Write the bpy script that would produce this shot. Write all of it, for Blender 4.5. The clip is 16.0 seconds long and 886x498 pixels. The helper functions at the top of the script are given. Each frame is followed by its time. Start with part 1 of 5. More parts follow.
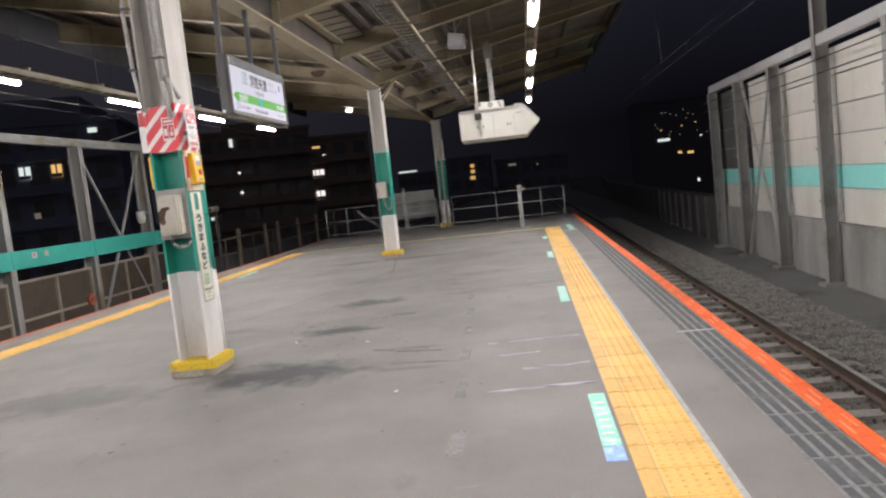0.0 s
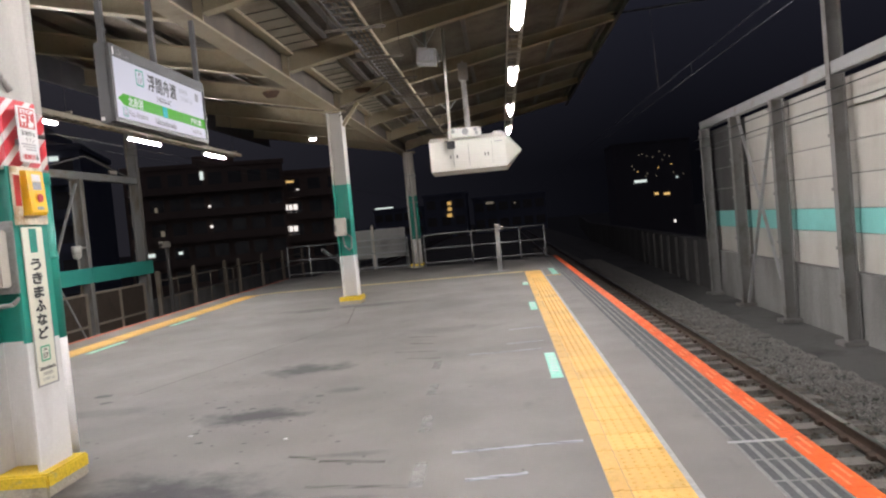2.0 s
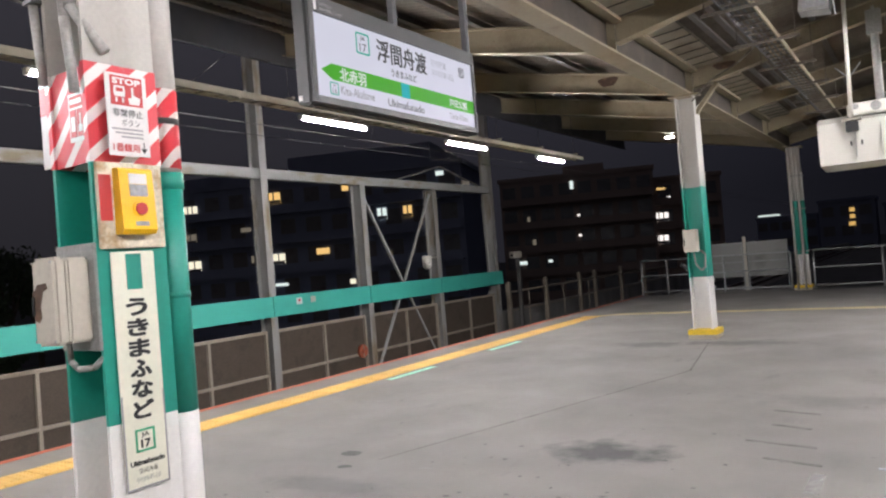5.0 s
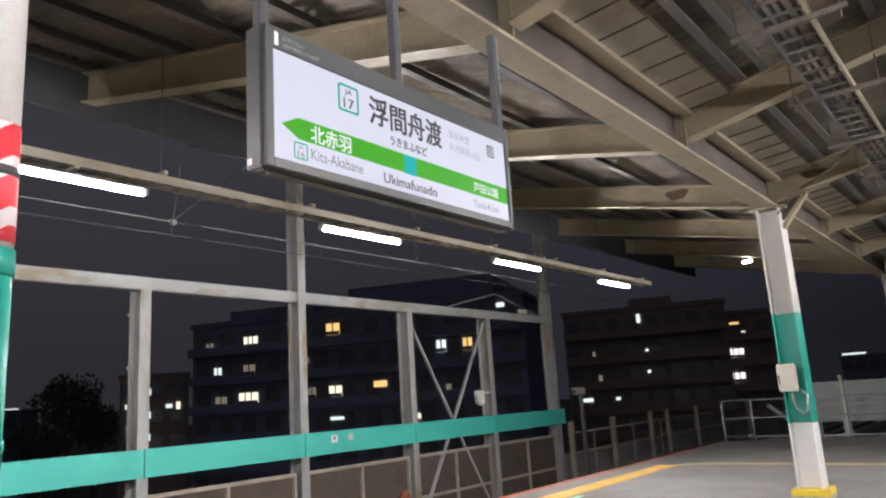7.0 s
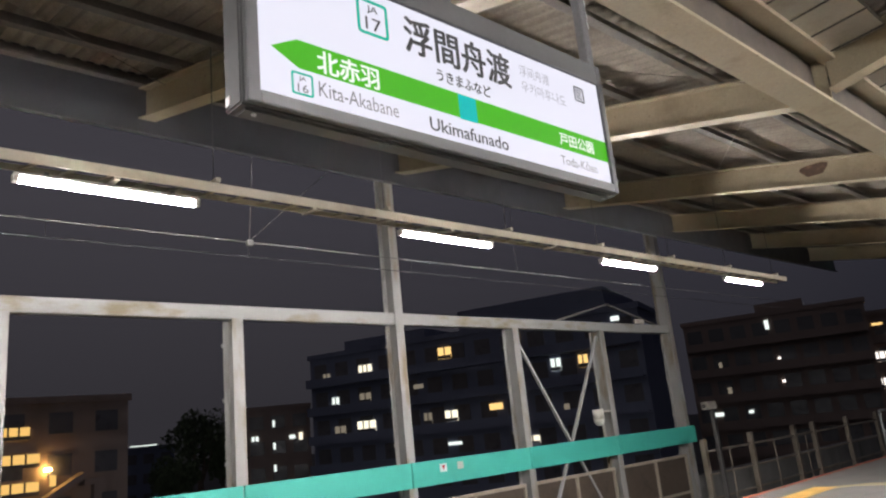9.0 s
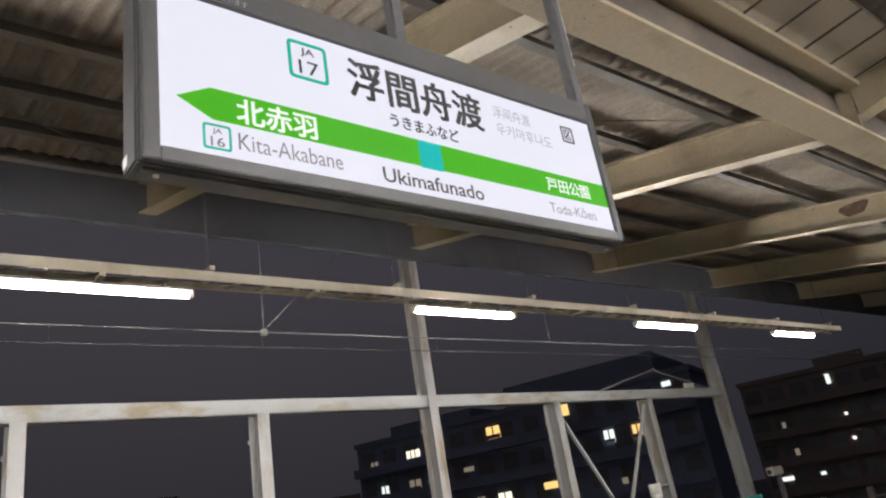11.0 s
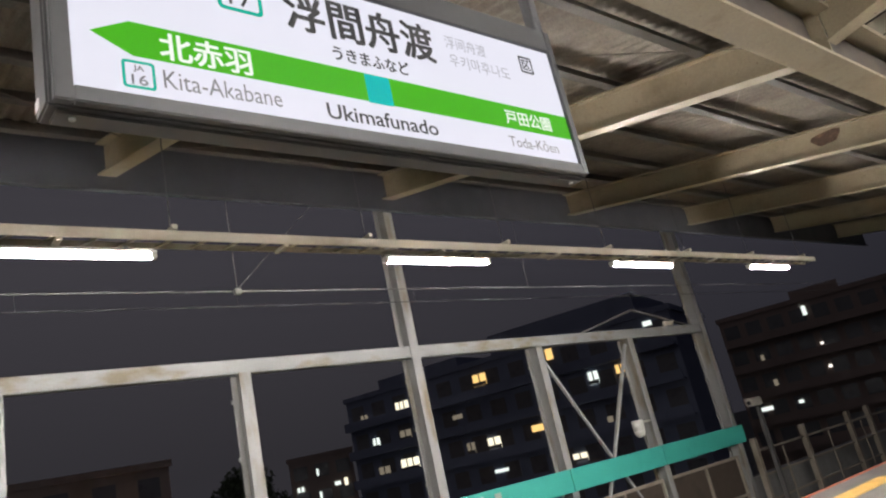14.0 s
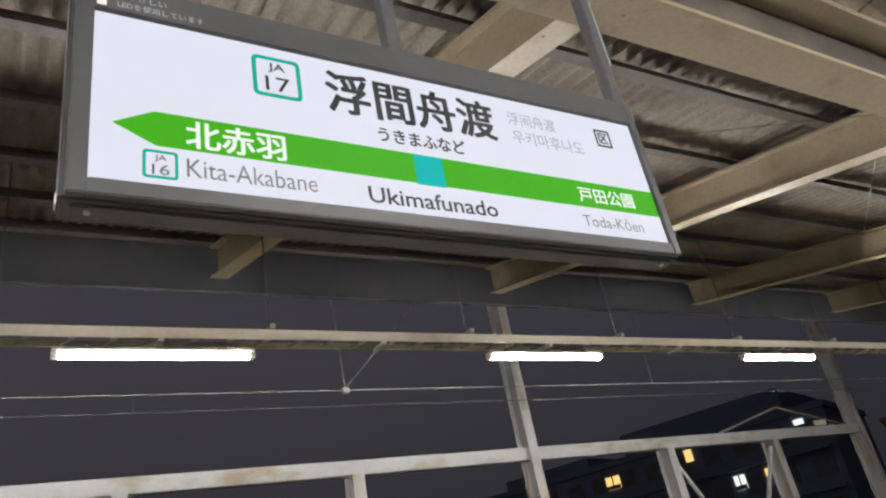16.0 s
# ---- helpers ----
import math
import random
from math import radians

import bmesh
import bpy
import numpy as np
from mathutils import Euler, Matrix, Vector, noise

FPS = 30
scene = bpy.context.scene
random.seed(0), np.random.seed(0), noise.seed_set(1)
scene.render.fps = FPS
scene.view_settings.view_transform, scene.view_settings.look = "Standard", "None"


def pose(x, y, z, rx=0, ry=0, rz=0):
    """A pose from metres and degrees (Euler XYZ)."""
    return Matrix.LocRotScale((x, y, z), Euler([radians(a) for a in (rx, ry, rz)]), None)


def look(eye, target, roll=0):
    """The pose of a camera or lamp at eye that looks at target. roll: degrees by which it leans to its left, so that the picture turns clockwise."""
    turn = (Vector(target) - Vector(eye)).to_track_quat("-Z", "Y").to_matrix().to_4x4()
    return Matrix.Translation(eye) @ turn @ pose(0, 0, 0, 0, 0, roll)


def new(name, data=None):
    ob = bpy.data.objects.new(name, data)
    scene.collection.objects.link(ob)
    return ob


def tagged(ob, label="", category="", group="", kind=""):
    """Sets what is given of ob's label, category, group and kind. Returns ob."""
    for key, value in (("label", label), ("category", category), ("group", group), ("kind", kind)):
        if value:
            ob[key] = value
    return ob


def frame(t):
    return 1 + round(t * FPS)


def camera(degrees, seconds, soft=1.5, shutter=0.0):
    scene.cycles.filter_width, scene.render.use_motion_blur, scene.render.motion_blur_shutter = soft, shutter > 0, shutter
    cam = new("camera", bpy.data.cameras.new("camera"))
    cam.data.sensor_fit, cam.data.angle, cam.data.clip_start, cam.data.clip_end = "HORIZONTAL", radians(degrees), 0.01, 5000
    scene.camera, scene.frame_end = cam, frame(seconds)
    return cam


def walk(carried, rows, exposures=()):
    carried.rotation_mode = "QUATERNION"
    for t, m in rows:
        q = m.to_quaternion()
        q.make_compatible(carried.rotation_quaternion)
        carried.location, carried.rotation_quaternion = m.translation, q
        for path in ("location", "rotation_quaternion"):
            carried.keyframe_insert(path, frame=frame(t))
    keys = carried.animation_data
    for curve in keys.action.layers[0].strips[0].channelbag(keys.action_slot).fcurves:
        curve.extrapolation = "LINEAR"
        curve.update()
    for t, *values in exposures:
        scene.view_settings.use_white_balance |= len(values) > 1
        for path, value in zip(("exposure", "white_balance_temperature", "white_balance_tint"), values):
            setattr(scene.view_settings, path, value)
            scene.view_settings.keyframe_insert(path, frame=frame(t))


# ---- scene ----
cam = camera(62.6, 16.0, 2.2, 0.2)
PATH = [
    (0, (0.062, 0.006, 1.534), (-0.18, 1.984, 1.361), -6.3),
    (0.5, (0.014, 0.57, 1.543), (-0.18, 2.557, 1.428), -6.9),
    (1, (0.031, 1.054, 1.545), (-0.181, 3.043, 1.518), -6.5),
    (1.5, (0.015, 1.555, 1.528), (-0.289, 3.532, 1.513), -6.1),
    (2, (0.023, 2.086, 1.522), (-0.146, 4.077, 1.444), -5.3),
    (2.5, (0.015, 2.564, 1.529), (-0.352, 4.528, 1.445), -5.3),
    (3, (0.033, 3.039, 1.524), (-0.537, 4.953, 1.414), -5.6),
    (3.5, (0.084, 3.518, 1.553), (-0.628, 5.382, 1.41), -5.6),
    (4, (0.04, 3.93, 1.551), (-0.805, 5.741, 1.457), -2.2),
    (4.5, (-0.006, 4.348, 1.561), (-1.016, 6.073, 1.545), -2.8),
    (4.7, (-0.041, 4.485, 1.575), (-1.101, 6.181, 1.577), -3.7),
    (6.8, (-0.662, 5.9, 1.57), (-1.832, 7.484, 1.922), -3.8),
    (7, (-0.712, 6.032, 1.566), (-1.91, 7.581, 1.972), -3.6),
    (7.5, (-0.868, 6.302, 1.57), (-2.102, 7.807, 2.032), -4.6),
    (8, (-1.052, 6.532, 1.577), (-2.289, 8.031, 2.049), -4.8),
    (8.5, (-1.177, 6.752, 1.573), (-2.49, 8.182, 2.051), -4.8),
    (9, (-1.286, 6.926, 1.578), (-2.686, 8.269, 2.065), -5.8),
    (9.5, (-1.424, 7.108, 1.573), (-2.86, 8.396, 2.102), -5.8),
    (10, (-1.45, 7.321, 1.61), (-2.878, 8.575, 2.231), -7.6),
    (10.2, (-1.447, 7.389, 1.618), (-2.873, 8.629, 2.274), -8.2),
    (12.3, (-1.432, 7.356, 1.628), (-2.802, 8.618, 2.356), -11.0),
    (12.5, (-1.434, 7.329, 1.629), (-2.796, 8.605, 2.348), -11.0),
    (13, (-1.441, 7.326, 1.622), (-2.794, 8.63, 2.306), -11.3),
    (13.5, (-1.477, 7.439, 1.617), (-2.849, 8.767, 2.212), -12.0),
    (14, (-1.481, 7.52, 1.607), (-2.898, 8.811, 2.177), -12.7),
    (14.5, (-1.583, 7.601, 1.63), (-2.981, 8.839, 2.346), -11.7),
    (15, (-1.651, 7.71, 1.64), (-3.041, 8.904, 2.44), -10.6),
    (15.5, (-1.595, 7.796, 1.641), (-3.045, 8.886, 2.483), -10.5),
    (16, (-1.558, 7.834, 1.64), (-3.054, 8.833, 2.514), -11.2),
]
walk(cam, [(t, look(eye, target, roll)) for t, eye, target, roll in PATH],
     exposures=((0, -0.25, 6500, 10), (4.5, -0.18, 6400, 10), (7, 0.14, 6300, 10), (8, 0.28, 6450, 10), (9.5, 0.33, 6550, 9), (12.5, 0.28, 6600, 8), (15.0, 0.28, 6600, 8), (16.0, 0.22, 6500, 7)))

# world: night sky over the city, with a little skyglow
world = bpy.data.worlds.new("night_sky")
scene.world = world
world.use_nodes = True
wn, wl = world.node_tree.nodes, world.node_tree.links
bg = wn["Background"]
tc, sep, ramp = wn.new("ShaderNodeTexCoord"), wn.new("ShaderNodeSeparateXYZ"), wn.new("ShaderNodeValToRGB")
wl.new(tc.outputs["Generated"], sep.inputs[0])
mr = wn.new("ShaderNodeMapRange")          # city glow in the west, darker towards the east
mr.inputs["From Min"].default_value, mr.inputs["From Max"].default_value = -1.0, 1.0
wl.new(sep.outputs["X"], mr.inputs["Value"])
wl.new(mr.outputs[0], ramp.inputs["Fac"])
ramp.color_ramp.elements[0].position, ramp.color_ramp.elements[0].color = 0.05, (0.0385, 0.036, 0.0435, 1)
ramp.color_ramp.elements[1].position, ramp.color_ramp.elements[1].color = 0.6, (0.019, 0.0195, 0.03, 1)
south = wn.new("ShaderNodeMapRange")       # and a glow in the unseen south, added to light the facades
south.inputs["From Min"].default_value, south.inputs["From Max"].default_value = 0.05, -0.9
wl.new(sep.outputs["Y"], south.inputs["Value"])
blend = wn.new("ShaderNodeMix")
blend.data_type = "RGBA"
wl.new(south.outputs[0], blend.inputs[0])
wl.new(ramp.outputs[0], blend.inputs[6])
blend.inputs[7].default_value = (0.075, 0.068, 0.072, 1)
low = wn.new("ShaderNodeMapRange")         # darker, misty band at the horizon ahead
low.inputs["From Min"].default_value, low.inputs["From Max"].default_value = 0.06, 0.32
low.inputs["To Max"].default_value = 1.0
side = wn.new("ShaderNodeMapRange")
side.inputs["From Min"].default_value, side.inputs["From Max"].default_value = -0.4, 0.2
side.inputs["To Min"].default_value, side.inputs["To Max"].default_value = 0.62, 0.12
wl.new(sep.outputs["X"], side.inputs["Value"])
wl.new(side.outputs[0], low.inputs["To Min"])
wl.new(sep.outputs["Z"], low.inputs["Value"])
wl.new(low.outputs[0], bg.inputs["Strength"])
wl.new(blend.outputs[2], bg.inputs["Color"])
TUBE = 740.0      # strength of the platform tubes

# ---------- materials ----------
def nodes_of(name):
    m = bpy.data.materials.new(name)
    m.use_nodes = True
    return m, m.node_tree.nodes, m.node_tree.links, m.node_tree.nodes["Principled BSDF"]


def mix_rgb(n, l, fac, a, b, mode="MIX"):
    q = n.new("ShaderNodeMix")
    q.data_type, q.blend_type = "RGBA", mode
    for sock, val in ((q.inputs[0], fac), (q.inputs[6], a), (q.inputs[7], b)):
        if isinstance(val, bpy.types.NodeSocket):
            l.new(val, sock)
        elif isinstance(val, (int, float)):
            sock.default_value = val
        else:
            sock.default_value = (*val[:3], 1)
    return q.outputs[2]


def noise_of(n, l, scale, detail=4, rough=0.55, stretch=(1, 1, 1)):
    g, mp, t = n.new("ShaderNodeNewGeometry"), n.new("ShaderNodeMapping"), n.new("ShaderNodeTexNoise")
    mp.inputs["Scale"].default_value = stretch
    l.new(g.outputs["Position"], mp.inputs["Vector"])
    l.new(mp.outputs[0], t.inputs["Vector"])
    t.inputs["Scale"].default_value, t.inputs["Detail"].default_value, t.inputs["Roughness"].default_value = scale, detail, rough
    return t.outputs["Fac"]


def ramp_of(n, l, src, lo, hi):
    r = n.new("ShaderNodeMapRange")
    r.inputs["From Min"].default_value, r.inputs["From Max"].default_value = lo, hi
    l.new(src, r.inputs["Value"])
    return r.outputs["Result"]


def surf(name, base, dirt=None, dirt_at=(0.52, 0.72), rough=0.6, metal=0.0, big=1.3, fine=45, grain=0.18, bump=0.15, depth=0.004, stretch=(1, 1, 1), vary=0.0, speck=None):
    """Base colour with large stains towards dirt, fine grain and relief."""
    m, n, l, p = nodes_of(name)
    dirt = dirt or tuple(c * 0.6 for c in base)
    col = mix_rgb(n, l, ramp_of(n, l, noise_of(n, l, big, 6, 0.6, stretch), *dirt_at), base, dirt)
    if speck:        # small flakes and spots of another colour
        col = mix_rgb(n, l, ramp_of(n, l, noise_of(n, l, 13, 5, 0.75), 0.645, 0.69), col, speck)
    f = noise_of(n, l, fine, 3, 0.6)
    dark = n.new("ShaderNodeMapRange")
    dark.inputs["To Min"].default_value, dark.inputs["To Max"].default_value = 1 - grain, 1 + grain
    dark.inputs["From Min"].default_value, dark.inputs["From Max"].default_value = 0.3, 0.7
    l.new(f, dark.inputs["Value"])
    val = dark.outputs[0]
    if vary:
        info, mr, mu = n.new("ShaderNodeObjectInfo"), n.new("ShaderNodeMapRange"), n.new("ShaderNodeMath")
        mr.inputs["To Min"].default_value, mr.inputs["To Max"].default_value = 1 - vary, 1 + vary
        mu.operation = "MULTIPLY"
        l.new(info.outputs["Random"], mr.inputs["Value"])
        l.new(mr.outputs[0], mu.inputs[0])
        l.new(val, mu.inputs[1])
        val = mu.outputs[0]
    hsv = n.new("ShaderNodeHueSaturation")
    l.new(val, hsv.inputs["Value"])
    l.new(col, hsv.inputs["Color"])
    l.new(hsv.outputs[0], p.inputs["Base Color"])
    p.inputs["Metallic"].default_value = metal
    rr = n.new("ShaderNodeMapRange")
    rr.inputs["To Min"].default_value, rr.inputs["To Max"].default_value = max(0.05, rough - 0.12), min(1, rough + 0.12)
    l.new(noise_of(n, l, big * 4, 3), rr.inputs["Value"])
    l.new(rr.outputs[0], p.inputs["Roughness"])
    b = n.new("ShaderNodeBump")
    b.inputs["Strength"].default_value, b.inputs["Distance"].default_value = bump, depth
    l.new(f, b.inputs["Height"])
    l.new(b.outputs[0], p.inputs["Normal"])
    return m


def glow(name, colour, strength):
    m, n, l, p = nodes_of(name)
    p.inputs["Base Color"].default_value = (*(0.06 * c for c in colour), 1)
    p.inputs["Emission Color"].default_value = (*colour, 1)
    p.inputs["Emission Strength"].default_value = strength
    p.inputs["Roughness"].default_value = 0.4
    p.inputs["Specular IOR Level"].default_value = 0.12
    return m


def asphalt_floor():
    """Worn grey platform asphalt with dark spills, pale scuffs and patched areas."""
    m, n, l, p = nodes_of("platform_asphalt")
    col = mix_rgb(n, l, ramp_of(n, l, noise_of(n, l, 0.45, 5, 0.6), 0.38, 0.66), (0.212, 0.199, 0.184), (0.158, 0.15, 0.14))
    col = mix_rgb(n, l, ramp_of(n, l, noise_of(n, l, 2.2, 6, 0.65, (1, 0.45, 1)), 0.6, 0.8), col, (0.122, 0.117, 0.112))
    col = mix_rgb(n, l, ramp_of(n, l, noise_of(n, l, 5.5, 4, 0.7, (0.35, 1.6, 1)), 0.66, 0.8), col, (0.26, 0.255, 0.25))
    g = n.new("ShaderNodeNewGeometry")
    edge = noise_of(n, l, 3.5, 5, 0.65)
    for sx, sy, rx, ry, k in ((-2.25, 8.1, 0.5, 0.24, 0.9), (-2.3, 10.05, 0.5, 0.32, 0.85), (-2.3, 6.25, 0.85, 0.5, 0.9), (-1.6, 8.85, 0.2, 0.12, 0.5),
                              (-3.9, 8.6, 0.6, 0.2, 0.35), (-2.6, 16.2, 0.9, 0.35, 0.6), (-3.9, 16.0, 0.6, 0.35, 0.5), (-0.9, 12.2, 0.9, 0.3, 0.3), (-4.2, 5.9, 0.9, 0.5, 0.45), (-1.2, 6.9, 0.35, 0.06, 0.4), (-1.1, 6.1, 0.4, 0.05, 0.4)):
        sub, div, ln, add = n.new("ShaderNodeVectorMath"), n.new("ShaderNodeVectorMath"), n.new("ShaderNodeVectorMath"), n.new("ShaderNodeMath")
        sub.operation, div.operation, ln.operation, add.operation = "SUBTRACT", "DIVIDE", "LENGTH", "MULTIPLY_ADD"
        l.new(g.outputs["Position"], sub.inputs[0])
        sub.inputs[1].default_value = (sx, sy, 0)
        l.new(sub.outputs[0], div.inputs[0])
        div.inputs[1].default_value = (rx, ry, 1)
        l.new(div.outputs[0], ln.inputs[0])
        l.new(edge, add.inputs[0])
        add.inputs[1].default_value = 2.2
        l.new(ln.outputs["Value"], add.inputs[2])
        r = n.new("ShaderNodeMapRange")
        r.inputs["From Min"].default_value, r.inputs["From Max"].default_value = 1.5, 2.2
        r.inputs["To Min"].default_value, r.inputs["To Max"].default_value = k, 0.0
        l.new(add.outputs[0], r.inputs["Value"])
        col = mix_rgb(n, l, r.outputs[0], col, (0.04, 0.04, 0.043))
    fine = noise_of(n, l, 130, 3, 0.7)
    v = n.new("ShaderNodeMapRange")
    v.inputs["From Min"].default_value, v.inputs["From Max"].default_value = 0.3, 0.7
    v.inputs["To Min"].default_value, v.inputs["To Max"].default_value = 0.84, 1.16
    l.new(fine, v.inputs["Value"])
    h = n.new("ShaderNodeHueSaturation")
    l.new(v.outputs[0], h.inputs["Value"])
    l.new(col, h.inputs["Color"])
    l.new(h.outputs[0], p.inputs["Base Color"])
    l.new(ramp_of(n, l, noise_of(n, l, 1.2, 4), -0.9, 1.1), p.inputs["Roughness"])
    b = n.new("ShaderNodeBump")
    b.inputs["Strength"].default_value, b.inputs["Distance"].default_value = 0.25, 0.004
    l.new(fine, b.inputs["Height"])
    l.new(b.outputs[0], p.inputs["Normal"])
    return m


def worn_paint(name, colour, lo, hi, scale=7, stretch=(1, 1, 1)):
    """Road paint rubbed away in patches: see-through where it is gone."""
    m, n, l, p = nodes_of(name)
    p.inputs["Base Color"].default_value = (*colour, 1)
    p.inputs["Roughness"].default_value = 0.7
    l.new(ramp_of(n, l, noise_of(n, l, scale, 5, 0.7, stretch), lo, hi), p.inputs["Alpha"])
    return m


def striped(name, a, b, pitch, width):
    """Warning film: slanted stripes of red and white."""
    m, n, l, p = nodes_of(name)
    g, s = n.new("ShaderNodeNewGeometry"), n.new("ShaderNodeSeparateXYZ")
    l.new(g.outputs["Position"], s.inputs[0])
    d, e, fr, gt = n.new("ShaderNodeMath"), n.new("ShaderNodeMath"), n.new("ShaderNodeMath"), n.new("ShaderNodeMath")
    d.operation, e.operation, fr.operation, gt.operation = "SUBTRACT", "SUBTRACT", "FRACT", "GREATER_THAN"
    l.new(s.outputs["X"], d.inputs[0])
    l.new(s.outputs["Z"], d.inputs[1])
    l.new(d.outputs[0], e.inputs[0])
    neg = n.new("ShaderNodeMath")
    neg.operation = "MULTIPLY"
    neg.inputs[1].default_value = -0.9
    l.new(s.outputs["Y"], neg.inputs[0])
    l.new(neg.outputs[0], e.inputs[1])
    sc = n.new("ShaderNodeMath")
    sc.operation = "DIVIDE"
    sc.inputs[1].default_value = pitch
    l.new(e.outputs[0], sc.inputs[0])
    l.new(sc.outputs[0], fr.inputs[0])
    l.new(fr.outputs[0], gt.inputs[0])
    gt.inputs[1].default_value = width
    col = mix_rgb(n, l, gt.outputs[0], a, b)
    col = mix_rgb(n, l, ramp_of(n, l, noise_of(n, l, 9, 5, 0.7), 0.6, 0.8), col, (0.45, 0.33, 0.3))
    l.new(col, p.inputs["Base Color"])
    p.inputs["Roughness"].default_value = 0.45
    return m


M_FLOOR = asphalt_floor()
M_SLAB = surf("platform_concrete", (0.3, 0.29, 0.27), (0.16, 0.15, 0.14), rough=0.85, bump=0.4)
M_YELLOW = surf("tactile_yellow", (0.72, 0.44, 0.115), (0.5, 0.31, 0.09), (0.5, 0.78), rough=0.55, vary=0.1, big=2.2, grain=0.06)
M_INNER = surf("inner_line_yellow", (0.66, 0.4, 0.1), (0.54, 0.32, 0.08), rough=0.55, vary=0.08, grain=0.08)
M_GREYLINE = surf("grey_white_line", (0.4, 0.39, 0.395), (0.3, 0.29, 0.29), rough=0.7, big=5)
M_SLOT = surf("antislip_plate", (0.22, 0.22, 0.21), (0.12, 0.12, 0.12), rough=0.75, big=4, vary=0.1)
M_RIB = surf("antislip_rib", (0.072, 0.075, 0.08), (0.12, 0.12, 0.12), rough=0.7, big=4)
M_ENDLINE = surf("worn_end_line_yellow", (0.5, 0.4, 0.2), (0.34, 0.29, 0.18), (0.45, 0.7), rough=0.65, big=3)
# far parapet's loss of lamplight put into the colour; also the dark last-bay panels
M_CONCD = surf("dimmed_parapet_dark_panel", (0.1, 0.098, 0.094), (0.055, 0.053, 0.05), (0.42, 0.7), rough=0.9, big=0.9, bump=0.4, stretch=(1, 1, 0.3))
M_ORANGE = surf("edge_orange", (0.8, 0.125, 0.022), (0.5, 0.1, 0.04), (0.55, 0.8), rough=0.55, vary=0.06, big=5)
M_ORIB = surf("edge_orange_rib", (0.9, 0.3, 0.14), (0.7, 0.2, 0.1), rough=0.6)
M_REDEDGE = surf("edge_red_worn", (0.5, 0.11, 0.05), (0.3, 0.15, 0.11), rough=0.7, big=5)
M_STICK = surf("aqua_sticker", (0.24, 0.66, 0.52), (0.5, 0.76, 0.68), (0.5, 0.66), rough=0.5, big=9)
M_STICKB = surf("blue_sticker_end", (0.22, 0.4, 0.75), (0.5, 0.65, 0.85), rough=0.5, big=9)
M_GUM = surf("trodden_gum", (0.07, 0.068, 0.066), (0.11, 0.105, 0.1), rough=0.7, big=9)
M_SCUFF = worn_paint("rubbed_white_paint", (0.52, 0.53, 0.58), 0.33, 0.68, 5, (0.6, 4, 1))
M_DSCUFF = worn_paint("dark_rubber_scuff", (0.075, 0.073, 0.073), 0.36, 0.85, 6, (0.6, 4, 1))
M_DASH = worn_paint("rubbed_dash_paint", (0.42, 0.41, 0.4), 0.2, 0.9, 4)
M_WHITE = surf("column_white_paint", (0.74, 0.72, 0.7), (0.5, 0.46, 0.42), (0.58, 0.8), rough=0.45, stretch=(1, 1, 0.35), grain=0.04, bump=0.04)
M_CREAM = surf("column_upper_paint", (0.44, 0.42, 0.385), (0.31, 0.285, 0.25), (0.5, 0.75), rough=0.55, stretch=(1, 1, 0.3), grain=0.05, bump=0.04)
M_TEAL = surf("column_teal_paint", (0.015, 0.265, 0.2), (0.02, 0.19, 0.15), (0.5, 0.8), rough=0.42, stretch=(1, 1, 0.4), grain=0.05, bump=0.04)
M_BAND = surf("teal_band", (0.06, 0.42, 0.34), (0.05, 0.33, 0.27), (0.5, 0.8), rough=0.5, big=0.8, grain=0.04, bump=0.04)
M_RBAND = surf("pale_aqua_band", (0.23, 0.6, 0.55), (0.19, 0.48, 0.44), (0.5, 0.8), rough=0.6, big=0.8, grain=0.05, bump=0.04)
M_BASEY = surf("base_yellow_paint", (0.72, 0.5, 0.03), (0.4, 0.35, 0.2), (0.58, 0.7), rough=0.55, big=6)
M_BASEC = surf("base_concrete", (0.42, 0.38, 0.31), (0.25, 0.22, 0.18), rough=0.85, big=7, bump=0.5)
M_STRIPE = striped("red_white_film", (0.62, 0.045, 0.06), (0.72, 0.66, 0.64), 0.165, 0.64)
M_BEAM = surf("beam_cream_paint", (0.238, 0.198, 0.129), (0.138, 0.101, 0.057), (0.53, 0.78), rough=0.6, speck=(0.09, 0.06, 0.035), big=1.5, stretch=(1, 1, 1), grain=0.09, bump=0.04)
M_RUSTRED = surf("rust_red_cover", (0.3, 0.075, 0.035), (0.16, 0.06, 0.035), (0.45, 0.65), rough=0.75, big=8)
M_RUST = surf("rusted_patch", (0.07, 0.04, 0.025), (0.16, 0.09, 0.05), rough=0.85, big=14)
M_ROOF = surf("slate_roof_sheet", (0.165, 0.143, 0.113), (0.085, 0.07, 0.054), (0.4, 0.7), rough=0.85, big=1.1, bump=0.3)
M_PURLIN = surf("purlin_dark_steel", (0.075, 0.068, 0.06), (0.13, 0.11, 0.09), rough=0.65)
M_FASCIA = surf("fascia_grey", (0.035, 0.035, 0.039), (0.025, 0.025, 0.028), rough=0.6, grain=0.05, bump=0.05, big=0.8)
M_DARK = surf("dark_steel", (0.05, 0.05, 0.052), (0.08, 0.075, 0.07), rough=0.55)
M_PLATEW = surf("worn_button_plate", (0.6, 0.54, 0.42), (0.36, 0.24, 0.12), (0.5, 0.66), rough=0.5, big=9)
M_NEARBLACK = surf("near_black_brown", (0.06, 0.05, 0.04), (0.11, 0.09, 0.065), (0.5, 0.75), rough=0.85, big=1.6, grain=0.1)
